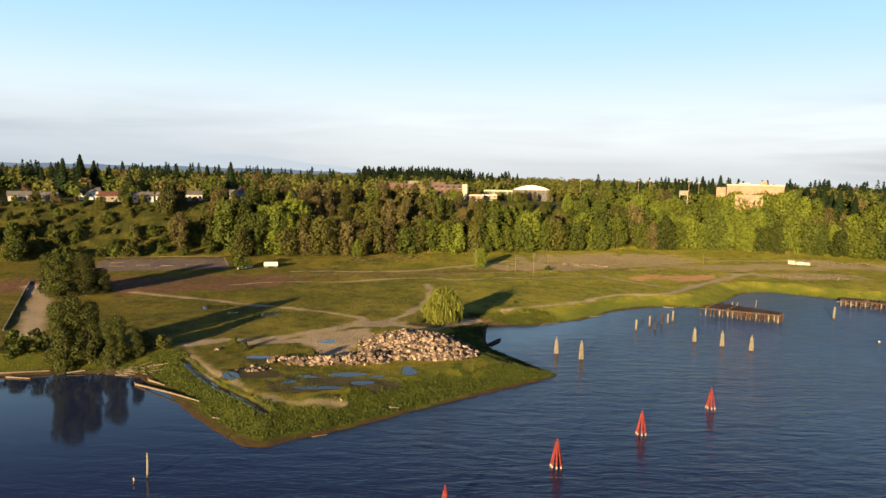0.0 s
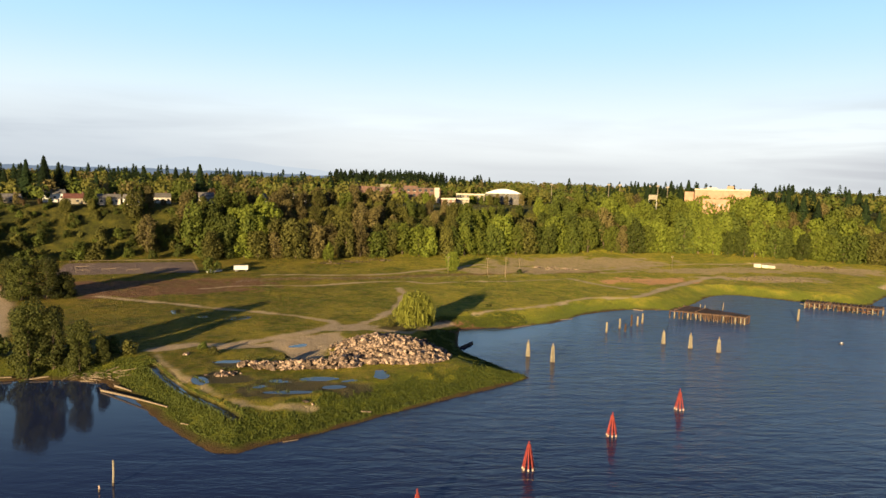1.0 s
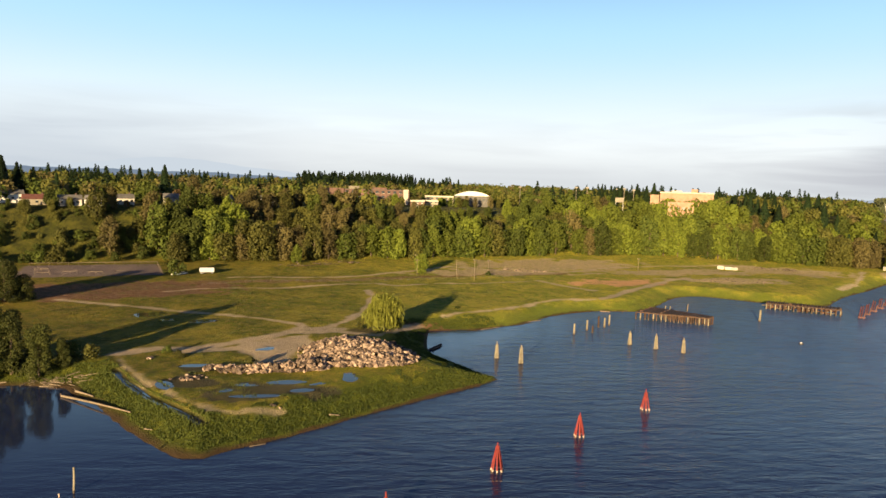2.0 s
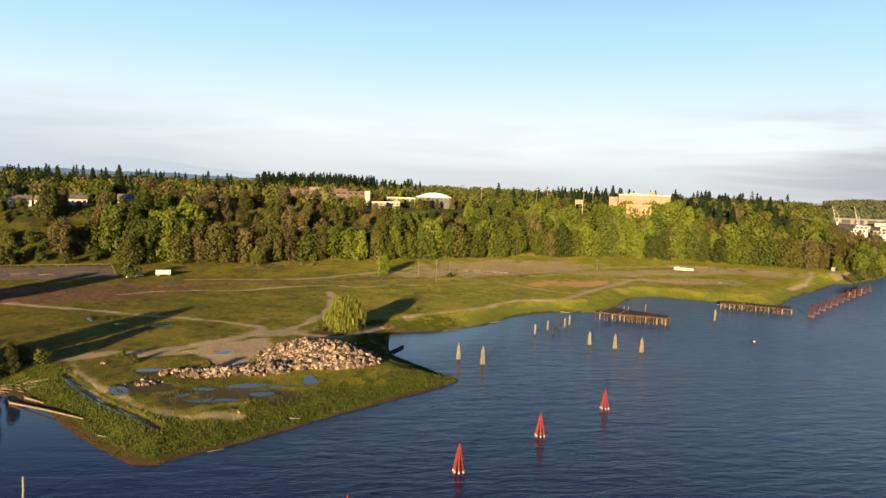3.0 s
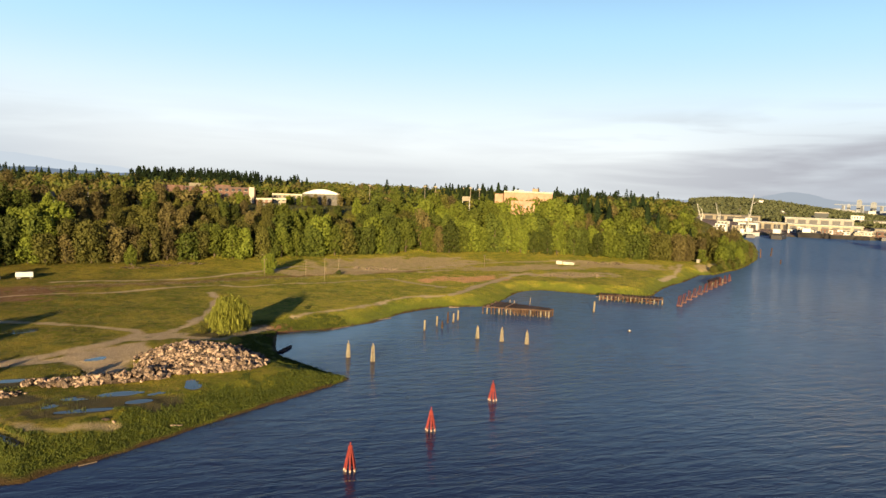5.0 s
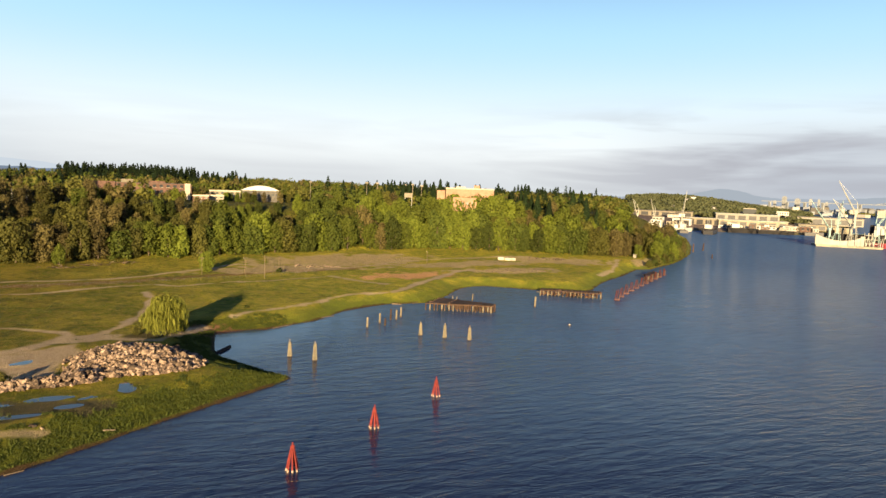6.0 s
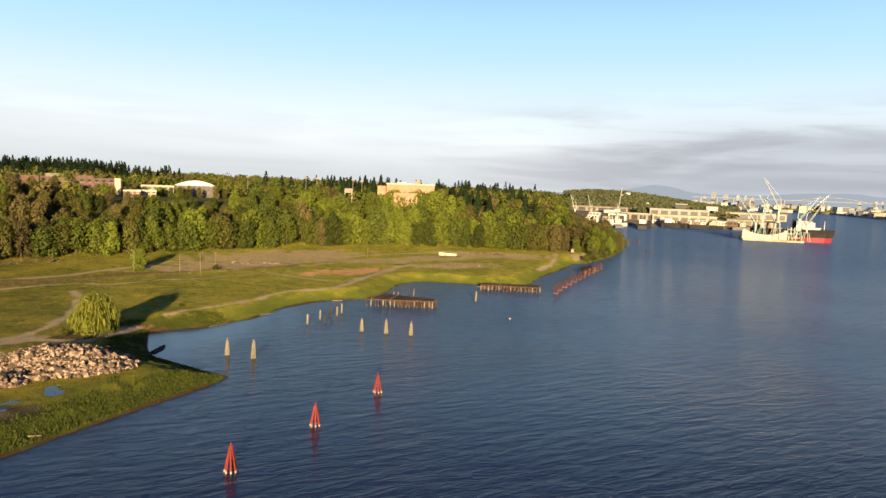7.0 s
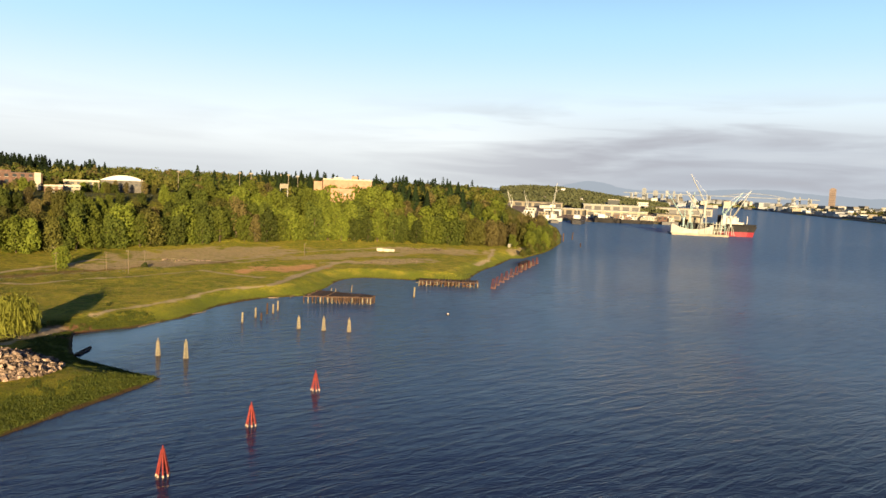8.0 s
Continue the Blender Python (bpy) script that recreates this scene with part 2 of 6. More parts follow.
# ---- the lie of the land ----
SHORE = [(-118, 180), (-105, 184), (-93.6, 184.5), (-81.4, 183), (-76.2, 175.5), (-67.6, 167.4), (-63.4, 162), (-58.2, 155.4), (-53.3, 148.9), (-49.2, 144.3), (-45.7, 140.8),
         (-42.6, 138.5), (-39.6, 136.2), (-36.4, 135.1), (-34.3, 135.8), (-32.5, 138.1), (-27.9, 141.8), (-21.9, 145.7), (-17.5, 149.8), (-7.8, 157.9), (3, 166.9),
         (15, 176.9), (21.4, 181.3), (26.6, 185.3), (33.6, 192.6), (27.5, 201), (21.8, 211), (17, 220), (15.2, 227), (15.5, 244), (17.9, 257.3), (22, 258), (31, 260), (35.4, 259.2),
         (42.9, 265.2), (55.6, 271.9), (63.3, 280), (71.9, 290), (81.3, 296.8), (90.9, 302.5), (100, 305.2), (114.7, 304.2), (124.7, 311.5), (135.8, 324.6), (147.2, 340.7),
         (155.4, 348.5), (163.8, 352.7), (170.6, 352.5), (177.8, 347.1), (191.7, 336), (201.7, 330.6), (219.4, 327.3), (226, 328.5), (242.6, 346.5), (260.3, 362.5), (284, 380.6),
         (312, 404.5), (324, 415), (336.7, 415.3), (359.6, 431.2), (380.9, 444.8), (405, 464), (428.5, 485.4), (471.3, 524.4), (545, 606), (640, 722)]
RIVER = [(-4900, -400), (-900, 60), (-300, 140)] + SHORE + [(720, 840), (800, 930), (856, 871), (969, 807), (1100, 850), (1250, 960),
         (1900, 1500), (2600, 2300), (2780, 2150), (2616, 1723), (2148, 1200), (1840, 860), (1500, 300), (1300, -300), (-4900, -1500)]
FOOT = [(-420, 290), (-300, 330), (-180, 385), (-100, 418), (0, 446), (100, 488), (200, 514), (260, 494), (335, 462), (400, 468), (450, 512),
        (540, 612), (650, 765), (830, 1050), (1050, 1500), (1500, 2200), (2600, 3500), (3500, 5200)]
PLATEAU = FOOT + [(-5500, 5200), (-5500, -300)]


def height(x, y):
    """The ground's height; water stands at 0."""
    x, y = np.asarray(x, float), np.asarray(y, float)
    wet = inside(x, y, RIVER)
    d = line_distance(x, y, RIVER, True)
    rag = value_noise(x / 1.9, y / 1.9, 3) * 0.35 + value_noise(x / 7, y / 7, 4) * 0.45
    d = np.where(wet, -d, d) + rag * np.clip(1 - d / 40, 0, 1)
    inland = 3.4 * step(-0.5, 15, d) + 1.6 * step(40, 200, d) + np.clip(d, 0, 0.6) * 0.7
    z = np.where(d < 0, np.maximum(-4, d * 0.3), inland)
    z += (value_noise(x / 21, y / 21, 5) * 0.35 + value_noise(x / 6, y / 6, 6) * 0.14 + value_noise(x / 2.2, y / 2.2, 9) * 0.06) * step(2, 14, d)
    up = inside(x, y, PLATEAU)
    e = line_distance(x, y, FOOT)
    e = np.where(up, e, -e) + value_noise(x / 30, y / 30, 7) * 6
    z += 1.6 * step(-60, 0, e) * step(2, 20, d)
    z += 30 * step(0, np.where(x < -60, 56, 78), e) * step(0, 30, d)
    z += 8 * step(150, 700, e) * step(0, 60, d)
    z += 4 * np.exp(-((x + 45) / 85) ** 2 - ((y - 1040) / 90) ** 2)          # knoll with the fir stand
    z += 46 * np.exp(-((x * 0.766 - y * 0.643) / 300) ** 2 - ((x * 0.643 + y * 0.766 - 2400) / 620) ** 2)   # hillside behind the shipyard
    z += value_noise(x / 300, y / 300, 8) * 1.5 * step(120, 300, e)
    return z


def height_at(x, y):
    return float(height(np.array([x]), np.array([y]))[0])


# ---- ground: one sheet, fine where it is seen from near ----
def spaced(stops):
    out = []
    for (a, da), (b, _) in zip(stops, stops[1:]):
        n = max(1, round((b - a) / da))
        out += [a + (b - a) * i / n for i in range(n)]
    return np.array(out + [stops[-1][0]])


gx = spaced([(-5500, 500), (-1500, 120), (-420, 12), (-240, 1.6), (-122, 0.9), (48, 1.5), (420, 6), (700, 25), (1400, 120), (2900, 400), (5500, 500)])
gy = spaced([(-3000, 500), (-500, 100), (60, 12), (126, 0.85), (262, 1.5), (470, 2.5), (560, 8), (760, 40), (1400, 150), (3000, 500), (5500, 500)])
X, Y = np.meshgrid(gx, gy)
Z = height(X, Y)

# worn tracks and bare patches
TRACKS = [
    ([(-131.7, 289.4), (-116.7, 283.7), (-103.3, 279.2), (-91.2, 277.4), (-72.5, 268.2), (-59.7, 263.5), (-51.4, 260.7), (-40.7, 255), (-30.3, 249.3), (-24.6, 240.8)], 0.8),
    ([(-24.6, 240.8), (-18.5, 246.6), (-13.3, 258), (-8.8, 276.5), (-5.9, 296.2), (-4.6, 312.6), (-8, 330)], 0.9),
    ([(-76.3, 202.3), (-69.5, 190.6), (-60.6, 178.4), (-52.4, 168.6), (-46.1, 161.3), (-40.8, 156.8), (-37.4, 153.7), (-31.9, 152.6), (-27.4, 155), (-22.9, 156.5)], 0.5),
    ([(-76.7, 203.6), (-67.5, 211), (-58.2, 210.4), (-48.3, 218), (-34.8, 230.1), (-28.4, 241.3)], 2.0),
    ([(-24, 240), (-12, 236), (-1.7, 232.4), (3, 241.1), (9.3, 253.4), (14, 260.5)], 1.3),
    ([(24, 270), (33.1, 277.1), (43.1, 281.9), (51.1, 286.6), (59.9, 294.1), (70, 305.2), (79.8, 312.2), (91.7, 315.2), (104.1, 318.9), (112.2, 325.9)], 0.55),
    ([(104.1, 318.9), (112.2, 325.9), (122.7, 338.8), (133.5, 351.1), (144.5, 362.7), (160.6, 381.4), (170.4, 391.9), (183.7, 396.9)], 1.6),
    ([(-96.4, 314.8), (-87.5, 323.8), (-72, 328.5), (-52.6, 329.5), (-36.2, 340.6), (-20.9, 349.4), (-4.5, 352), (6.7, 346), (15.4, 351.2), (30.3, 357.6), (48.2, 358.4), (66, 368), (87, 378)], 0.6),
    ([(87, 378), (95, 360), (108, 345)], 1.3),
    ([(-79.2, 361.3), (-44.7, 367.6), (-25.2, 372.7), (-7.9, 382.8), (14.4, 402), (41, 424), (73, 410), (108, 413), (154, 448), (237, 466), (300, 440)], 1.0),
    ([(-130, 212), (-160, 270), (-180, 300)], 3.0),
    ([(262, 373), (288, 395), (325, 440)], 1.0),
]
# the strip of bare brown earth where a siding once ran
OLD_BED = [(-100, 338), (-85, 345), (-40, 356), (-8, 368), (20, 380), (60, 396), (110, 412)]
track = np.zeros_like(X)
wob = value_noise(X / 5, Y / 5, 21) * 1.0 + value_noise(X / 1.7, Y / 1.7, 22) * 0.5
for i, (pts, w) in enumerate(TRACKS):
    track = np.maximum(track, (0.62 if i == 2 else 1.0) * (1 - step(w * 0.7, w * 1.6 + 0.6, line_distance(X, Y, pts) + wob)))


def patch(cx, cy, rx, ry, rz=0.0, ragged=0.35, seed=30):
    """A ragged oval, 1 inside and 0 outside."""
    c, s = math.cos(radians(rz)), math.sin(radians(rz))
    u, v = ((X - cx) * c + (Y - cy) * s) / rx, (-(X - cx) * s + (Y - cy) * c) / ry
    r = np.hypot(u, v) + value_noise(X / 7, Y / 7, seed) * ragged + value_noise(X / 2.3, Y / 2.3, seed + 1) * ragged * 0.5
    return 1 - step(0.85, 1.1, r)


plaza = np.maximum.reduce([patch(-31, 215, 14, 11, 50), patch(-22, 239, 12, 5, 20), patch(-50, 210, 14, 2.5, 20), patch(-32, 197, 7, 6)])
track = np.maximum(track, plaza)
brown = np.maximum.reduce([patch(-124, 313, 60, 24, 20, 0.35, 33), patch(-175, 302, 36, 15, 8, 0.35, 34), patch(20, 252, 9, 12, 20, 0.5, 46)])
brown = np.maximum(brown, 0.75 * (1 - step(2.0, 7.0, line_distance(X, Y, OLD_BED) + wob * 2.5)))
tan = np.maximum.reduce([patch(348, 434, 20, 8, 35, 0.4, 48), patch(206, 391, 34, 11, 0, 0.5, 49), patch(112, 445, 62, 26, 17, 0.4, 35), patch(60, 405, 45, 12, 12, 0.5, 36), patch(270, 440, 45, 18, -20, 0.5, 37), patch(185, 425, 60, 12, 10, 0.5, 38), patch(215, 392, 26, 10, 10, 0.5, 47)])
clay = np.maximum.reduce([patch(130, 374, 25, 13, 10, 0.45, 39)])
mud = np.maximum.reduce([patch(-26, 169, 15, 7, 10, 0.6, 40), patch(-50, 176, 9, 6, 120, 0.5, 41), patch(-4, 240, 12, 5, 20, 0.5, 44), patch(-50, 191, 8, 5, 0, 0.5, 45)])
shore_d = np.where(inside(X, Y, RIVER), -1, 1) * line_distance(X, Y, RIVER, True)
scrub = step(6.5, 11, Z + wob)
verge = (1 - step(3, 16, shore_d + wob * 5)) * step(15, 60, X)
bank = (1 - step(0.2, 1.1 + 2.2 * (1 - step(-45, -25, X)), shore_d + wob * 0.6)) * (Z > -3)
lush = (1 - step(8, 17, shore_d + wob * 4)) * (1 - step(30, 60, X)) * (1 - step(262, 280, Y))
Z -= 0.12 * track + 0.15 * mud
lot = inside(X, Y, [(-178, 344), (-188, 377), (-127, 398), (-112, 361)]).astype(float)
lot = np.maximum(lot, inside(X, Y, [(705, 850), (800, 925), (856, 868), (969, 804), (1250, 955), (1500, 1300), (1000, 1380), (740, 1090)]).astype(float))
# hollows that hold rain water: x, y, half sizes, turn
PUDDLES = [(-53.8, 172.8, 2.6, 1.3, 120), (-33, 172.9, 2.4, 0.9, 5), (-29.6, 163.3, 4.0, 0.8, 4), (-25, 174.7, 3.8, 1.3, 5), (-8.6, 180.2, 1.5, 3.0, 10), (-38, 167.2, 1.9, 1.7, 120), (-15.3, 173.8, 2.4, 0.8, 15), (-19.4, 167.9, 1.9, 1.0, 10),
           (-52.8, 192.4, 3.6, 1.2, 5), (-89.3, 265.4, 5.0, 4.2, 20), (-78.3, 254.2, 2.8, 2.2, 10), (-66.4, 253.2, 4.2, 3.0, 20), (-35.3, 210.6, 2.2, 1.6, 20)]
puddle_level = []
for i, (px, py, rx, ry, rz) in enumerate(PUDDLES):
    k = patch(px, py, rx * 1.3, ry * 1.3, rz, 0.6, 60 + i)
    lv = height_at(px, py) - 0.06
    puddle_level.append(lv)
    Z = np.where(k > 0, Z * (1 - k) + np.minimum(Z, lv - 0.10) * k, Z)
    Z = np.where((patch(px, py, rx * 1.9, ry * 1.9, rz, 0.1, 60) > 0) & (k <= 0.3), np.maximum(Z, lv + 0.02), Z)
# drainage ditch behind the bank
DITCH = [(-72.3, 189.4), (-65.6, 179.6), (-59.1, 171.7), (-52.2, 163.4), (-46.3, 157.3), (-41.3, 151.6), (-38.5, 148.5)]
dd = line_distance(X, Y, DITCH) + wob * 0.25
Z -= 1.2 * (1 - step(0.7, 2.1, dd))
mud = np.maximum(mud, 0.8 * (1 - step(0.9, 1.9, dd)))

gm = bpy.data.meshes.new("ground")
nxg, nyg = len(gx), len(gy)
idx = np.arange(nxg * nyg).reshape(nyg, nxg)
quads = np.stack([idx[:-1, :-1], idx[:-1, 1:], idx[1:, 1:], idx[1:, :-1]], -1).reshape(-1, 4)
gm.from_pydata(np.stack([X, Y, Z], -1).reshape(-1, 3), [], quads)
gm.polygons.foreach_set("use_smooth", np.ones(len(quads), bool))
for name, data in (("track", track), ("brown", brown), ("clay", clay), ("tan", tan), ("mud", mud), ("bank", bank), ("lot", lot), ("verge", verge), ("lush", lush), ("scrub", scrub)):
    a = gm.attributes.new(name, "FLOAT", "POINT")
    a.data.foreach_set("value", data.reshape(-1).astype(np.float32))

m = Mat("grass_and_dirt", 0.95, 0, 0.15)
g1, g2, g3 = m.noise(0.05, 5, 0.6), m.noise(0.4, 5, 0.7), m.noise(2.2, 4, 0.7)
c = m.mix(m.ramp(g1, 0.4, 0.6), (0.165, 0.168, 0.012), (0.30, 0.24, 0.03))
c = m.mix(m.ramp(g2, 0.42, 0.68), c, (0.34, 0.24, 0.05))
c = m.mix(m.ramp(g3, 0.45, 0.7), c, (0.07, 0.08, 0.012))
c = m.mix(m.ramp(m.noise(0.16, 4, 0.7), 0.5, 0.68, 0.0, 0.75), c, (0.085, 0.085, 0.014))
tc_ = m.n.new("ShaderNodeTexCoord")
sx_ = m.n.new("ShaderNodeSeparateXYZ")
m.l.new(tc_.outputs["Object"], sx_.inputs[0])
dry = m.ramp(m.math("ADD", sx_.outputs["X"], m.math("MULTIPLY", g1, 120.0)), -60.0, 160.0)   # east-west ramp: olive turf darkened further for lens falloff in the west, brighter eastward
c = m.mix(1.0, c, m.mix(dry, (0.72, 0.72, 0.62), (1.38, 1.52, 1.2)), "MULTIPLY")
c = m.mix(m.math("MULTIPLY", m.attr("verge"), m.ramp(g2, 0.38, 0.62, 0.7, 0.95)), c, m.mix(m.ramp(g3, 0.4, 0.7), (0.155, 0.195, 0.022), (0.11, 0.135, 0.017)))
c = m.mix(m.math("MULTIPLY", m.attr("lush"), m.ramp(g2, 0.3, 0.6, 0.55, 0.95)), c, m.mix(m.ramp(g3, 0.35, 0.7), (0.085, 0.11, 0.012), (0.045, 0.056, 0.009)))
c = m.mix(m.math("MULTIPLY", m.attr("scrub"), m.ramp(g2, 0.3, 0.6, 0.6, 0.97)), c, m.mix(m.ramp(m.noise(0.12, 4, 0.6), 0.4, 0.65), (0.028, 0.034, 0.009), (0.085, 0.082, 0.016)))
dirt = m.mix(m.ramp(g3, 0.35, 0.65), (0.41, 0.305, 0.19), (0.55, 0.43, 0.285))
earth = m.mix(m.ramp(g2, 0.35, 0.65), (0.15, 0.075, 0.038), (0.24, 0.135, 0.068))
c = m.mix(m.math("MULTIPLY", m.attr("brown"), m.ramp(g2, 0.25, 0.5, 0.75, 1.0)), c, earth)
c = m.mix(m.math("MULTIPLY", m.attr("tan"), m.ramp(g2, 0.3, 0.6, 0.3, 0.95)), c, m.mix(m.ramp(g3, 0.35, 0.65), (0.40, 0.285, 0.155), (0.55, 0.42, 0.25)))
c = m.mix(m.math("MULTIPLY", m.attr("clay"), m.ramp(g2, 0.3, 0.5, 0.5, 1.0)), c, m.mix(g3, (0.60, 0.30, 0.115), (0.72, 0.42, 0.20)))
c = m.mix(m.math("MULTIPLY", m.attr("mud"), 0.85), c, m.mix(g2, (0.045, 0.036, 0.024), (0.10, 0.085, 0.05)))
c = m.mix(m.math("MULTIPLY", m.attr("bank"), 0.9), c, m.mix(g3, (0.035, 0.02, 0.012), (0.10, 0.055, 0.03)))
c = m.mix(m.attr("lot"), c, m.mix(g2, (0.16, 0.12, 0.105), (0.22, 0.17, 0.15)))
c = m.mix(m.math("MULTIPLY", m.attr("track"), m.ramp(g3, 0.25, 0.55, 0.6, 1.0)), c, dirt)
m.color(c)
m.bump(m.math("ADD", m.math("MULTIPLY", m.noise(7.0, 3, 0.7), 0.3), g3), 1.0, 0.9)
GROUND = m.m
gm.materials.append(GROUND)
tagged(new("ground", gm), "rough grass flat with worn dirt tracks above a river bank", "ground", kind="structure")

# ---- river ----
w = Mat("river_water", 0.08, 0, 0.5)

w.b.inputs["IOR"].default_value = 1.333
n1 = w.noise(0.11, 3, 0.55, stretch=(0.45, 1.0, 1.0), distort=0.5)
n2 = w.noise(0.36, 4, 0.62, stretch=(0.3, 1.0, 1.0), distort=0.4)
n3 = w.noise(0.012, 3, 0.5)
n4 = w.noise(1.9, 3, 0.6, stretch=(0.5, 1.0, 1.0))
swell = w.math("ADD", w.math("ADD", w.math("MULTIPLY", n1, 0.7), w.math("MULTIPLY", n2, 1.0)), w.math("MULTIPLY", n4, 0.2))
tc = w.n.new("ShaderNodeTexCoord")
sx = w.n.new("ShaderNodeSeparateXYZ")
w.l.new(tc.outputs["Object"], sx.inputs[0])
calm = w.ramp(sx.outputs["X"], -90.0, 60.0, 0.25, 1.0)      # calm behind the point
lee = w.ramp(w.math("ADD", sx.outputs["Y"], w.math("MULTIPLY", sx.outputs["X"], -1.0)), 165.0, 215.0, 1.0, 0.3)      # and in the cove
mouth = w.math("ADD", sx.outputs["X"], w.math("MULTIPLY", sx.outputs["Y"], -0.8))      # choppier past the mouth of the bay, in the main stream
w.color(w.mix(n3, (0.010, 0.0125, 0.034), (0.013, 0.017, 0.044)))
w.b.inputs["Roughness"].default_value = 0.06
w.l.new(w.ramp(mouth, -20.0, 90.0, 0.5, 0.2), w.b.inputs["Specular IOR Level"])
chop = w.math("MULTIPLY", w.math("MULTIPLY", calm, lee), w.ramp(mouth, -60.0, 160.0, 0.9, 1.5))
w.bump(w.math("MULTIPLY", w.math("MULTIPLY", swell, w.ramp(n3, 0.3, 0.7, 0.7, 1.15)), chop), 0.62, 0.6)
# sky's blue reflection painted on as diffuse colour, stronger out in the far reach
sky_blue = w.n.new("ShaderNodeBsdfDiffuse")
w.put(sky_blue.inputs["Color"], w.mix(w.ramp(n2, 0.35, 0.65), (0.064, 0.142, 0.295), (0.082, 0.176, 0.35)))
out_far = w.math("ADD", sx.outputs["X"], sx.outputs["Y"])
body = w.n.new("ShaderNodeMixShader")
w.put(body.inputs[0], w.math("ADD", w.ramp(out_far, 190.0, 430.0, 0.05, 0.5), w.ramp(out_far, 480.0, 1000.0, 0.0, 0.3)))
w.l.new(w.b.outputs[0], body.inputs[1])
w.l.new(sky_blue.outputs[0], body.inputs[2])
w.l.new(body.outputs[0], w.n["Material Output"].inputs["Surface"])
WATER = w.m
riv = Geo()
riv.add([(-5500, -3000, 0), (5500, -3000, 0), (5500, 3000, 0), (-5500, 3000, 0)], [(0, 1, 2, 3)])
tagged(part("water", riv, WATER), "dark blue rippled river water", "river", kind="structure")

# standing water in the hollows and the ditch
PUDDLE = Mat("puddle_water", 0.03, 0, 0.5)
PUDDLE.b.inputs["IOR"].default_value = 1.333
PUDDLE.color(PUDDLE.mix(PUDDLE.noise(0.3), (0.02, 0.018, 0.014), (0.035, 0.03, 0.022)))
PUDDLE.bump(PUDDLE.noise(1.2), 0.08, 0.05)
for (px, py, rx, ry, rz), lv in zip(PUDDLES, puddle_level):
    g = Geo()
    c, s_ = math.cos(radians(rz)), math.sin(radians(rz))
    ring = [(rx * 1.6 * math.cos(a) * c - ry * 1.6 * math.sin(a) * s_, rx * 1.6 * math.cos(a) * s_ + ry * 1.6 * math.sin(a) * c) for a in np.linspace(0, 2 * math.pi, 28, endpoint=False)]
    g.prism(ring, -0.03, 0.0)
    ob = part("puddle", g, PUDDLE.m)
    ob.location = (px, py, lv)
    tagged(ob, "shallow still rain puddle in a muddy hollow", "puddle", "rain puddles", "structure")
g = Geo()
for i, ((ax, ay), (bx, by)) in enumerate(zip(DITCH, DITCH[1:])):
    n = Vector((-(by - ay), bx - ax)).normalized() * 1.05
    za, zb = height_at(ax, ay) - 0.62, height_at(bx, by) - 0.62
    g.add([(ax - n.x, ay - n.y, za), (bx - n.x, by - n.y, zb), (bx + n.x, by + n.y, zb), (ax + n.x, ay + n.y, za)], [(0, 1, 2, 3)])
tagged(part("ditch_water", g, PUDDLE.m), "narrow strip of dark water in a drainage ditch", "ditch", kind="structure")


# ---- trees ----
def leaf_cards(rng, centres, radii, count, size):
    """Many small bent leaf clumps on and in a set of ellipsoids; returns vertices and faces."""
    centres, radii = np.array(centres, float), np.array(radii, float)
    vol = radii.prod(1) ** 0.67
    pick = rng.choice(len(centres), count, p=vol / vol.sum())
    d = rng.normal(size=(count, 3))
    d /= np.linalg.norm(d, axis=1)[:, None]
    r = rng.uniform(0.45, 1.05, count) ** 0.5
    p = centres[pick] + d * radii[pick] * r[:, None]
    n = d + 0.42 * rng.normal(size=(count, 3))
    n /= np.linalg.norm(n, axis=1)[:, None]
    a = np.cross(n, rng.normal(size=(count, 3)))
    a /= np.linalg.norm(a, axis=1)[:, None] + 1e-9
    b = np.cross(n, a)
    s = (size * rng.uniform(0.6, 1.35, count))[:, None]
    lift = n * s * -0.25
    v = np.stack([p - a * s * 0.6 - b * s * 0.25, p + b * s * -0.5 + lift, p + a * s * 0.65, p + b * s * 0.55 + lift * 0.6], 1)
    f = np.arange(count * 4).reshape(-1, 4)
    return v.reshape(-1, 3), f


def card_mesh(name, v, f, material):
    me = bpy.data.meshes.new(name)
    me.from_pydata(v, [], f)
    me.materials.append(material)
    me.update()
    return me


